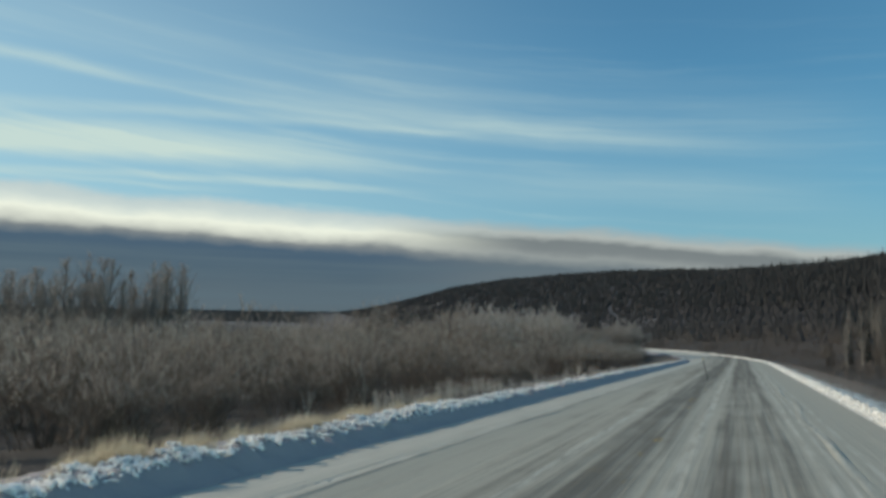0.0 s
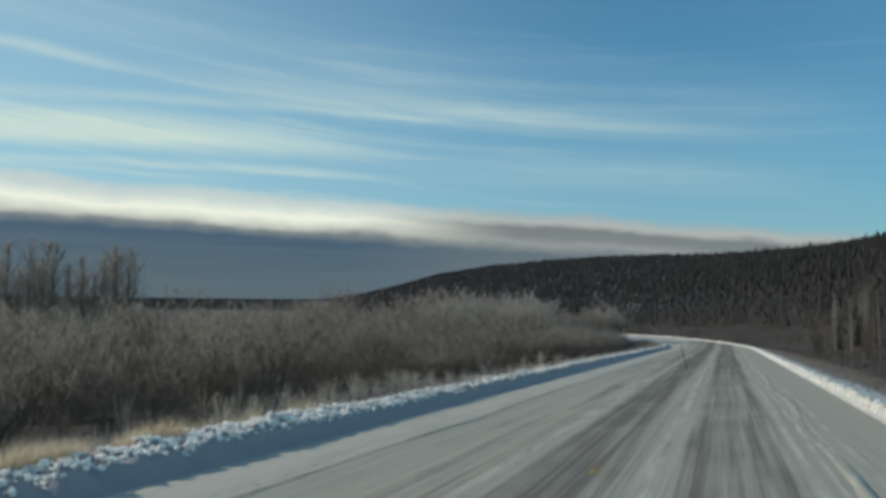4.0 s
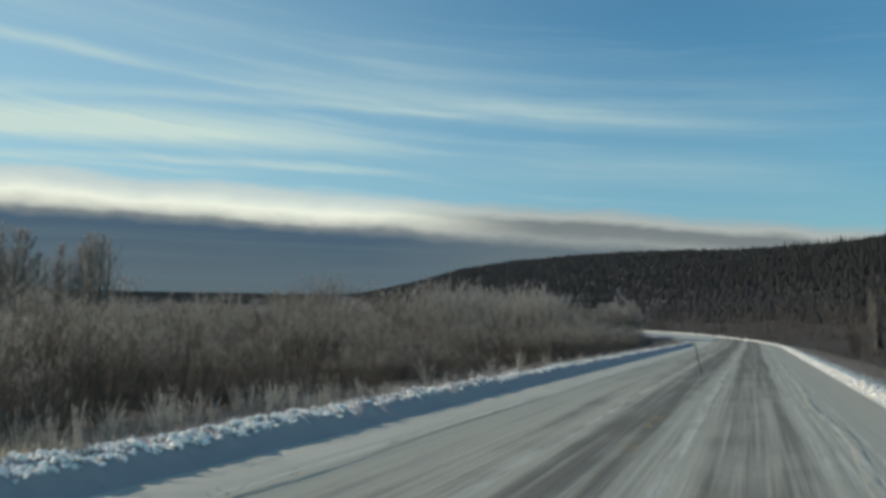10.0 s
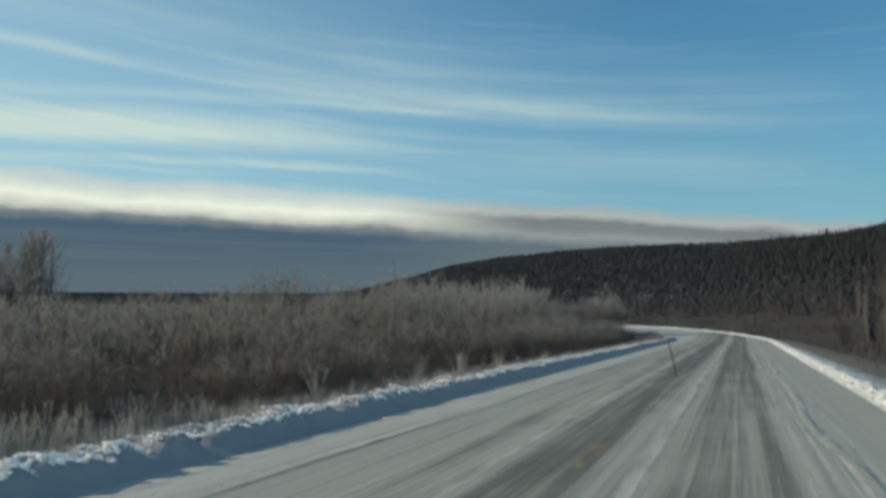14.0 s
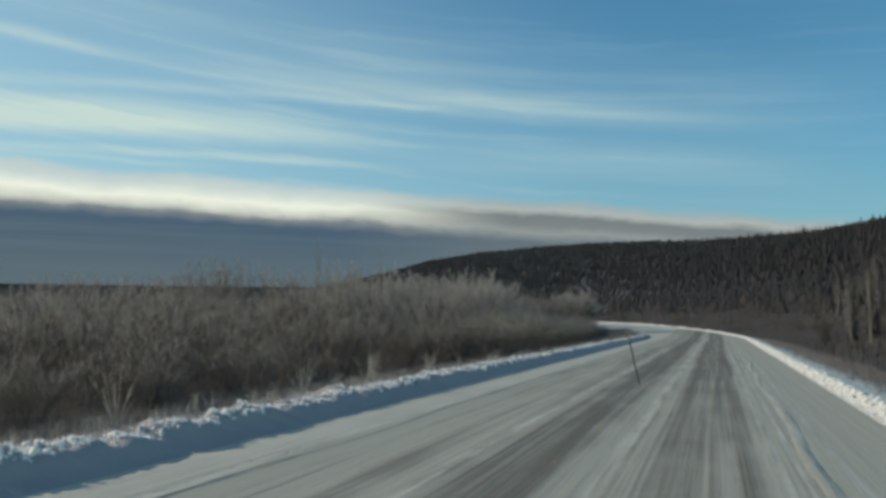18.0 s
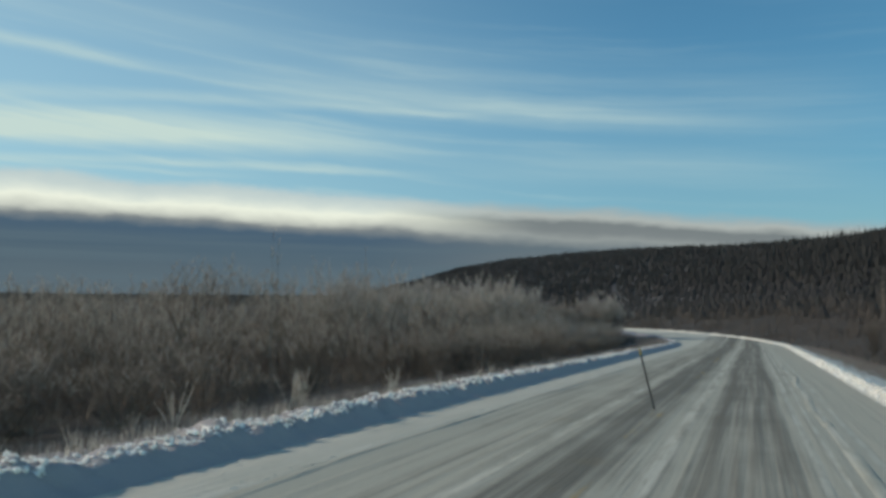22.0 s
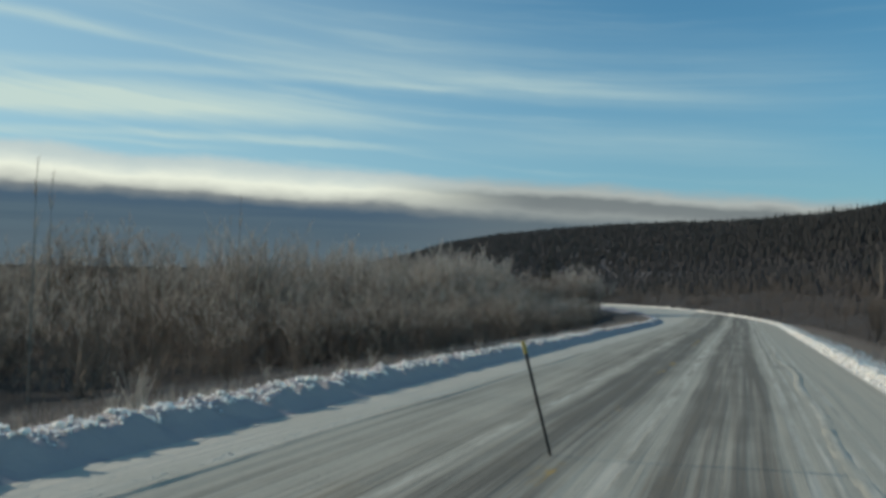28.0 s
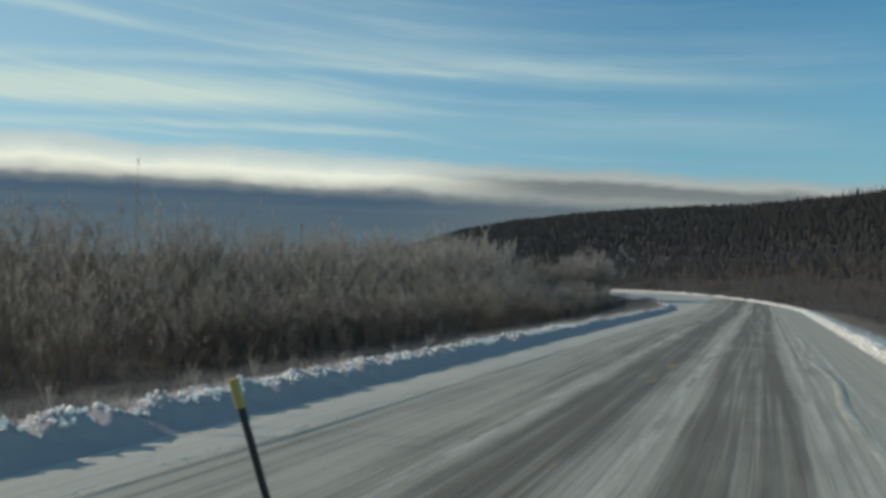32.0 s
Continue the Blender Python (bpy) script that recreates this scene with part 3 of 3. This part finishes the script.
def bare_tree(x, y, top, kinds, label, thick=1.0, group=""):
    k = kinds[int(abs(x * 7 + y * 3)) % len(kinds)]
    z = ground_z(x, y) - 0.05
    ob = new("bare_tree")
    ob.matrix_basis = Matrix.LocRotScale((x, y, z), Euler((0, 0, rng.uniform(0, 6.28))), ((top - z) * thick, (top - z) * thick, top - z))
    part("trunk", k[0], ob)
    part("crown", k[1], ob)
    return tagged(ob, label, "tree", group)


for i in range(46):
    grove_y = 71 + rng.uniform(-3, 9)
    bare_tree(-57.4 - 34 * (i + rng.random()) / 46 - 1.35 * max(0, grove_y - 71), grove_y, rng.uniform(8.5, 11.8) + (0.7 if i % 17 < 5 else 0), POPLARS, "tall leafless poplar with a narrow frosted crown", 1.35, "poplar grove")
for x, y, top in [(-14.1, 49.3, 4.95), (-14.3, 49.9, 4.75), (-14.3, 50.9, 3.9), (-15.9, 59.1, 5.5), (-15.9, 58.6, 4.7), (-16.1, 61.0, 4.5)]:
    bare_tree(x, y, top, SAPLINGS, "slender leafless sapling standing above the willows", 0.42, "roadside saplings")
for x, y, top in [(-36.1, 98.2, 7.5), (-35.6, 100.5, 7.2), (-36.4, 103, 7.4), (-36.1, 104.9, 7.8)]:
    bare_tree(x, y, top, SAPLINGS, "dark bare snag rising out of the thicket", 1.2, "thicket trees")
for x, y, top in [(-27.4, 108.5, 7.6), (-29.5, 112, 7.0), (-32, 106, 7.2), (-22.5, 69, 5.5), (-24, 100, 6.6), (-35, 112, 7.8), (-25, 116, 7.0), (-38, 108, 7.4), (-22.5, 96, 5.8),
                  (-26, 88, 6.2), (-30, 93, 6.6), (-29, 122, 7.4), (-34, 120, 8.0), (-28, 124, 7.6)]:
    for k in range(2):
        shrub(x + rng.uniform(-1.2, 1.2) * k, y + rng.uniform(-1.5, 1.5) * k, top + 2.3 - 0.9 * k, 0.65, "tall frosted willow rising out of the thicket", PALE)


def spruce_meshes(seed, tiers=9):
    g = random.Random(seed)
    trunk, crown = Sticks(), Sticks()
    trunk.stick([(0, 0, 0), (0, 0, 1)], 0.014, 0.002)
    for i in range(tiers * 4):
        t = 0.08 + 0.9 * i / (tiers * 4)
        reach = 0.17 * (1 - t) ** 0.8 + 0.012
        for _ in range(6):
            w = g.uniform(0, 6.283)
            L = reach * g.uniform(0.6, 1.15)
            crown.leaf((0.01 * math.cos(w), 0.01 * math.sin(w), t + 0.03), (L * math.cos(w), L * math.sin(w), -0.35 * L), 0.028 * (1.1 - t) + 0.004)
    return trunk.mesh("trunk", BARK), crown.mesh("crown", SPRUCE)


SPRUCES = [spruce_meshes(500 + i) for i in range(3)]


def spruce(x, y, top, wide=1.0, group="roadside spruces"):
    z = ground_z(x, y) - 0.05
    k = SPRUCES[int(abs(x * 5 + y)) % 3]
    ob = new("spruce_tree")
    ob.matrix_basis = Matrix.LocRotScale((x, y, z), Euler((0, 0, rng.uniform(0, 6.28))), ((top - z) * wide, (top - z) * wide, top - z))
    part("trunk", k[0], ob)
    part("crown", k[1], ob)
    return tagged(ob, "dark green spruce tree with drooping boughs", "tree", group)


spruce(-24.4, 142, 9.9, 1.5)
spruce(-26.2, 145, 8.0, 1.4)
for x, y, h, w in [(-17.6, 130, 1.12, 0.85), (-20.0, 132, 1.05, 0.9), (-16.2, 128, 0.9, 0.9), (-18.6, 127, 0.95, 0.9), (-22.0, 126, 0.8, 1.0), (-14.0, 98, 0.42, 1.5), (-15.5, 92, 0.46, 1.5), (-15.2, 118, 0.48, 1.5), (-13.8, 108, 0.44, 1.5), (-18.0, 120, 0.52, 1.4), (-16.5, 104, 0.5, 1.4)]:
    shrub(x, y, 6.8 * h, w * 0.85, "rounded pale frosted willow beside the road bend", FULL)
for x, y, top in [(-24, 77, 4.9), (-27, 80, 5.3), (-22, 82, 4.6), (-26, 86, 5.2), (-20, 90, 4.4), (-17, 96, 4.3), (-31, 96, 6.2), (-14, 84, 3.4), (-28, 86, 4.6), (-30.5, 84, 4.9), (-25.5, 89, 4.6)]:
    shrub(x, y, top + 1.0, 0.95, "rounded pale frosted willow in the thicket", PALE)

# wooded hills
spikes, bare = Sticks(), Sticks()


def far_tree(bag, x, y, z, h, r):
    b = len(bag.v)
    w = rng.uniform(0, 6.28)
    for k in range(5):
        q = r * rng.uniform(0.7, 1.3)
        bag.v.append((x + q * math.cos(w + k * 1.2566), y + q * math.sin(w + k * 1.2566), z))
    bag.v.append((x, y, z + h))
    bag.f += [(b + k, b + (k + 1) % 5, b + 5) for k in range(5)]


for i in range(66000):
    az = rng.uniform(-62, 32)
    far = float(np.interp(az, AZ_TAB, FAR_TAB))
    r = far * (0.2 + 0.86 * rng.random() ** 0.65) if az > -27 else far * rng.uniform(0.6, 1.02)
    x, y = r * math.sin(radians(az)), r * math.cos(radians(az))
    if x - float(bend(y)) < 11 and r < 260:
        continue
    z = ground_z(x, y)
    if 0.4 * noise.noise((x * 0.006, y * 0.006, 3.0)) + rng.uniform(-0.5, 0.5) < -0.1 + float(np.interp(az, [2, 11], [0.0, 0.3])) - (0.3 if r < 0.45 * far else 0.0):
        h = rng.uniform(2.8, 6.2) * float(np.interp(az, [-2, 12], [1.0, 1.4])) * (0.6 if r < 0.5 * far else 1.0)
        far_tree(spikes, x, y, z, h, h * 0.23)
    else:
        h = rng.uniform(2.2, 4.2) if r > 0.45 * far else rng.uniform(1.2, 3.0)
        far_tree(bare, x, y, z - 0.4, h, h * 0.55)
for i in range(420):
    az = rng.uniform(-14, 22)
    far = float(np.interp(az, AZ_TAB, FAR_TAB))
    r = far * rng.uniform(0.93, 1.02)
    x, y = r * math.sin(radians(az)), r * math.cos(radians(az))
    h = rng.uniform(5, 10) * float(np.interp(az, [-6, 6], [0.7, 1.25]))
    far_tree(spikes, x, y, ground_z(x, y), h, h * 0.11)
forest = new("hill_forest", spikes.mesh("hill_forest", HAZY_SPRUCE))
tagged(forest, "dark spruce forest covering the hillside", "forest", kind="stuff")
woods = new("leafless_woods", bare.mesh("leafless_woods", HAZY_WOOD))
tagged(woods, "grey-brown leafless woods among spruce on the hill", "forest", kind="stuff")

# right-hand roadside wood
for i in range(64):
    y = rng.uniform(92, 230)
    x = 13.5 + 45 * rng.random() ** 1.5
    if x / y < 0.11:
        continue
    if rng.random() < 0.6:
        spruce(x, y, float(land(x, y)) + rng.uniform(4.5, 9), rng.uniform(0.8, 1.1), "roadside wood")
    else:
        bare_tree(x, y, float(land(x, y)) + rng.uniform(5, 8.5), SAPLINGS, "leafless pale-barked tree at the edge of the wood", 1.2, "roadside wood")
BIRCHES = []
for i in range(3):
    trunk_me, crown_me = bare_tree_meshes(700 + i, 30, 0.16)
    trunk_me.materials[0] = BIRCH
    crown_me.materials[0] = STEM
    BIRCHES.append((trunk_me, crown_me))
for i in range(26):
    y = rng.uniform(140, 200)
    x = y * math.tan(radians(rng.uniform(6.5, 12.0)))
    bare_tree(x, y, float(land(x, y)) + rng.uniform(5.0, 9.5), BIRCHES, "pale-barked leafless birch at the foot of the hill", 1.3, "birch stand")
BRUSHY = [shrub_meshes(180 + i, 30, 18, 0.4, 0.7, STEM) for i in range(2)]
for i in range(12):
    y = rng.uniform(86, 108)
    x = 8.5 + 0.05 * (y - 88) + 13 * rng.random() ** 1.2
    shrub(x, y, rng.uniform(2.4, 4.2) + 0.12 * (x - 8.0) - min(float(land(x, y)), 0.0), rng.uniform(0.6, 0.9), "tall brown leafless willow at the edge of the wood", BRUSHY)
for x, y, top in [(11.5, 98, 5.2), (13.5, 100, 6.2), (16.0, 104, 7.0), (18.5, 101, 7.2), (20.5, 106, 8.0), (15.0, 110, 7.4)]:
    spruce(x, y, top, 0.9, "roadside wood")
for x, y, top in [(10.5, 93, 4.8), (12.4, 96, 6.0), (14.6, 97, 6.6), (17.0, 98, 7.2), (15.8, 101, 6.9), (19.6, 99, 7.6)]:
    bare_tree(x, y, top, BIRCHES, "pale-barked leafless birch beside the road", 1.1, "birch stand")
# low brush along the foot of the hill
wood = Sticks()
for i in range(2600):
    y = rng.uniform(25, 260)
    q = rng.uniform(6.5, 9 + 0.3 * y) if rng.random() < 0.62 else -rng.uniform(10, 60)
    if q < 0 and y < 118:
        continue
    x = q + float(bend(y))
    z = float(land(x, y)) + float(rise(y))
    h = min(3.0 if y > 128 else 2.6, 0.35 + (0.13 if y > 128 else 0.06) * abs(q)) * rng.uniform(0.6, 1.2)
    if -15 < q < 0:
        h *= 0.35
    for _ in range(26):
        a = (x + rng.uniform(-1.5, 1.5), y + rng.uniform(-1.5, 1.5), z - 0.1)
        wood.leaf(a, (rng.uniform(-0.4, 0.4), rng.uniform(-0.4, 0.4), h * rng.uniform(0.4, 1.0)), rng.uniform(0.012, 0.03))
brush = new("verge_brush", wood.mesh("verge_brush", LEAFLESS))
tagged(brush, "low brown leafless brush along the foot of the hill", "brush", kind="stuff")

# ---------------------------------------------------------------- small things
# the vehicle's own marker pole, added here as if it stood on the road
stake = new("vehicle_marker_pole")
stake.matrix_basis = Matrix.Translation((-1.79, 45.99, 0.0)) @ Vector((-0.25, -0.30, 1.36)).to_track_quat("Z", "Y").to_matrix().to_4x4()


def tube(r, z0, z1, sides=10):
    v = [(r * math.cos(6.2832 * k / sides), r * math.sin(6.2832 * k / sides), z) for z in (z0, z1) for k in range(sides)]
    f = [(k, (k + 1) % sides, sides + (k + 1) % sides, sides + k) for k in range(sides)] + [tuple(range(sides))[::-1], tuple(range(sides, 2 * sides))]
    return v, f


part("pole", shape("pole", *tube(0.02, 0.0, 1.265), BLACK), stake)
part("tip", shape("tip", *tube(0.026, 1.265, 1.415), YELLOW), stake, "faded yellow plastic sleeve")
tagged(stake, "thin black vehicle marker pole with a faded yellow tip", "marker stake")


def clod_mesh(seed):
    g = random.Random(seed)
    bm = bmesh.new()
    bmesh.ops.create_icosphere(bm, subdivisions=1, radius=1.0)
    for v in bm.verts:
        v.co *= g.uniform(0.5, 1.3)
        v.co.y *= 0.8
        v.co.z *= 0.75
    me = bpy.data.meshes.new("snow_clod")
    bm.to_mesh(me)
    bm.free()
    me.materials.append(CRUST)
    return me


CLODS = [clod_mesh(900 + i) for i in range(8)]


def crest_height(ob, qlist):
    """Top of the bank at each row of its mesh."""
    co = np.empty(len(ob.data.vertices) * 3)
    ob.data.vertices.foreach_get("co", co)
    return co.reshape(-1, len(qlist), 3)


left_rows = crest_height(bank_left, steps((-9.4, -8.0, 0.2), (-8.0, -6.3, 0.07)))
right_rows = crest_height(bank_right, steps((3.0, 3.9, 0.06), (3.9, 5.6, 0.25)))


def clods(ob, rows, cols, y0, y1, count, small, big):
    for _ in range(count):
        y = y0 + (y1 - y0) * rng.random()
        j = int(np.argmin(np.abs(rows[:, 0, 1] - y)))
        p = rows[j, rng.choice(cols)]
        r = small + (big - small) * rng.random() ** 2.5
        c = part("snow_clod", CLODS[rng.randrange(8)], ob)
        c.matrix_basis = Matrix.LocRotScale((p[0] + rng.uniform(-0.06, 0.06), y, p[2] + r * 0.2), Euler((rng.uniform(-0.5, 0.5), rng.uniform(-0.5, 0.5), rng.uniform(0, 6.28))),
                                            (r * rng.uniform(0.8, 1.5), r * rng.uniform(0.8, 1.5), r))


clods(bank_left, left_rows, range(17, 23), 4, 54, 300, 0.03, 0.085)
clods(bank_right, right_rows, range(3, 11), 14, 70, 200, 0.025, 0.085)


def joined_clods(name, rows, cols, y0, y1, count, small, big, parent, tall=1.0, mat=CRUST, stretch=1.0):
    """The many lumps too small to pick apart."""
    base = []
    for me in CLODS:
        co = np.empty(len(me.vertices) * 3)
        me.vertices.foreach_get("co", co)
        base.append((co.reshape(-1, 3), [tuple(p.vertices) for p in me.polygons]))
    v, f = [], []
    for _ in range(count):
        y = y0 + (y1 - y0) * rng.random()
        j = int(np.argmin(np.abs(rows[:, 0, 1] - y)))
        p = rows[j, rng.choice(cols)]
        r = small + (big - small) * rng.random() ** 2
        co, faces = rng.choice(base)
        w = rng.uniform(0, 6.28)
        c, s = math.cos(w) * r, math.sin(w) * r
        a = len(v)
        ox, oz = p[0] + rng.uniform(-0.06, 0.06), p[2] + r * 0.15
        v += [(ox + q[0] * c - q[1] * s, y + (q[0] * s + q[1] * c) * stretch, oz + q[2] * r * tall) for q in co]
        f += [tuple(a + k for k in face) for face in faces]
    ob = part(name, shape(name, v, f, mat), parent)
    tagged(ob, kind="stuff")


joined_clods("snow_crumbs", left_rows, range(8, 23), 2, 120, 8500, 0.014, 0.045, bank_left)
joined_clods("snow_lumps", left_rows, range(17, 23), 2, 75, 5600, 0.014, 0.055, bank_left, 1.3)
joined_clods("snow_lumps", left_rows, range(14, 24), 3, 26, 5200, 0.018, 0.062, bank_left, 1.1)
joined_clods("snow_crumbs", right_rows, range(3, 12), 8, 120, 5200, 0.015, 0.06, bank_right)

# dry grass and rimed weeds behind the bank
def verge_z(q):
    """Height of the snowy verge behind the bank."""
    return float(np.interp(q, [-9.4, -8.5, -7.75, -7.45], [-0.1, 0.12, 0.21, 0.265]))


blades = Sticks()
for _ in range(1250):
    y = rng.uniform(3, 21.0)
    keep = 1.0 if y < 15 else (21.0 - y) / 6.0
    if rng.random() > keep:
        continue
    x = -7.5 - abs(rng.gauss(0, 0.35))
    tuft = noise.noise((x * 1.5, y * 1.6, 5.0))
    if tuft < -0.1:
        continue
    z = verge_z(x) - 0.03
    for _ in range(16):
        h = rng.uniform(0.1, 0.36) * (0.9 + 1.2 * tuft)
        w = rng.uniform(0, 6.283)
        lean = rng.uniform(0.05, 0.3) * h * 2
        blades.leaf((x + rng.uniform(-0.1, 0.1), y + rng.uniform(-0.12, 0.12), z), (lean * math.cos(w) + 0.3 * h, lean * math.sin(w) + 0.1 * h, h), rng.uniform(0.003, 0.006))
grass = new("dry_grass", blades.mesh("dry_grass", GRASS))
tagged(grass, "sunlit golden dry grass along the snow bank", "grass", kind="stuff")

blades = Sticks()
for _ in range(5200):
    y = 14 + 116 * rng.random()
    q = -7.35 - 3.4 * rng.random()
    x = float(bend(y)) + q
    z = max(verge_z(q), float(land(x, y)) + float(rise(y)) - 0.02) - 0.03
    for _ in range(9):
        h = rng.uniform(0.05, 0.26) * (0.6 if q > -7.7 else 1.1) * (1.0 if y < 100 else 1.6)
        w = rng.uniform(0, 6.283)
        lean = rng.uniform(0.1, 0.6) * h
        blades.leaf((x + rng.uniform(-0.25, 0.25), y + rng.uniform(-0.4, 0.4), z), (lean * math.cos(w), lean * math.sin(w), h), rng.uniform(0.005, 0.011) * (1.0 if y < 90 else 2.2))
stubble = new("verge_grass", blades.mesh("verge_grass", STUBBLE))
tagged(stubble, "short grey-brown frosted grass on the verge behind the snow bank", "grass", kind="stuff")

blades = Sticks()
for _ in range(2600):
    y = 16 + 100 * rng.random()
    q = 4.1 + 3.0 * rng.random() ** 0.8
    x = float(bend(y)) + q
    z = max(float(np.interp(q, [3.72, 4.7, 5.6], [0.06, -0.08, -0.45])), ground_z(x, y)) - 0.03
    for _ in range(9):
        h = rng.uniform(0.06, 0.32) * (0.7 if q < 4.8 else 1.2)
        w = rng.uniform(0, 6.283)
        lean = rng.uniform(0.1, 0.6) * h
        blades.leaf((x + rng.uniform(-0.25, 0.25), y + rng.uniform(-0.4, 0.4), z), (lean * math.cos(w), lean * math.sin(w), h), rng.uniform(0.008, 0.016))
far_verge = new("verge_grass", blades.mesh("verge_grass", STUBBLE))
tagged(far_verge, "sparse brown grass poking through shaded snow beyond the sunlit ridge", "grass", kind="stuff")

blades = Sticks()
for _ in range(1900):
    y = 13 + 97 * rng.random() ** 1.5
    x = float(bend(y)) - 7.65 - abs(rng.gauss(0, 0.6))
    z = verge_z(x) - 0.03
    tall = 0.13 + (0.62 if 15 < y < 33 else 0.42) * max(0.0, noise.noise((x * 0.9, y * 0.45, 0.0)) + 0.08)
    for _ in range(9):
        h = rng.uniform(0.3, 1.0) * tall
        w = rng.uniform(0, 6.283)
        lean = rng.uniform(0.05, 0.3) * h
        blades.leaf((x + rng.uniform(-0.15, 0.15), y + rng.uniform(-0.2, 0.2), z), (lean * math.cos(w), lean * math.sin(w), h), rng.uniform(0.004, 0.008))
rimed = new("rimed_grass", blades.mesh("rimed_grass", RIME))
tagged(rimed, "frost-coated grass and weeds behind the snow bank", "grass", kind="stuff")


def weed(x, y, height, seed):
    g = random.Random(seed)
    st = Sticks()
    for _ in range(12):
        w, lean = g.uniform(0, 6.28), g.uniform(0.04, 0.42)
        e = (lean * math.cos(w), lean * math.sin(w), g.uniform(0.5, 1.0))
        st.stick([(0, 0, 0), along((0, 0, 0), e, 0.5, 0.05), e], 0.006, 0.0025)
        for _ in range(20):
            p = along((0, 0, 0), e, g.uniform(0.3, 1.0), 0.03)
            w = g.uniform(0, 6.28)
            st.leaf(p, (0.06 * math.cos(w) + 0.03, 0.06 * math.sin(w), g.uniform(0.03, 0.12)), 0.0047)
    z = verge_z(x) if x > -9.4 else float(land(x, y))
    ob = new("frosted_weed", st.mesh("frosted_weed", RIME))
    ob.matrix_basis = Matrix.LocRotScale((x, y, z - 0.03), None, (height, height, height))
    return tagged(ob, "upright frost-covered weed stalks beside the snow bank", "weed", "roadside weeds")


for i, (x, y, h) in enumerate([(-9.8, 16.4, 0.8), (-9.6, 18.3, 0.7), (-8.6, 19.7, 0.7), (-10.6, 21.0, 1.3), (-8.7, 23.2, 0.8), (-8.9, 26.3, 0.8), (-8.4, 29.2, 0.6),
                               (-8.2, 32.6, 0.9), (-8.3, 35.0, 0.5), (-8.2, 38.1, 0.9), (-8.2, 41.4, 1.1), (-8.3, 41.9, 0.9), (-8.2, 46.1, 0.8), (-8.5, 46.6, 0.7), (-8.6, 50.2, 0.6), (-8.4, 54.5, 0.6)]):
    weed(x, y, h, 60 + i)
for i in range(64):
    y = 7 + 55 * (i + rng.random()) / 46 if i < 46 else rng.uniform(18, 32)
    weed(-8.0 - 1.4 * rng.random() ** 1.4, y, rng.uniform(0.25, 0.7) * (1.1 if 17 < y < 30 else 0.75), 200 + i)

for i in range(26):
    weed(-7.75 - 0.9 * rng.random(), 16.5 + 11.5 * (i + rng.random()) / 26, rng.uniform(0.35, 0.75), 400 + i)

joined_clods("snow_crumbs", np.stack([np.stack([np.full_like(bank_y, q) + bend(bank_y), bank_y, np.full_like(bank_y, 0.0)], -1) for q in (-5.4, -5.35, -5.3, -5.25, -5.2)], 1),
             range(5), 2, 70, 4200, 0.006, 0.02, road, 0.8, ROAD, 4.0)

joined_clods("snow_lumps", np.stack([np.stack([np.full_like(bank_y, q) + bend(bank_y), bank_y, np.full_like(bank_y, 0.0)], -1) for q in (-6.5, -6.3, -6.15, -6.0, -5.85, -5.7)], 1),
             range(6), 2, 80, 5200, 0.008, 0.026, road, 0.7, ROAD, 3.2)
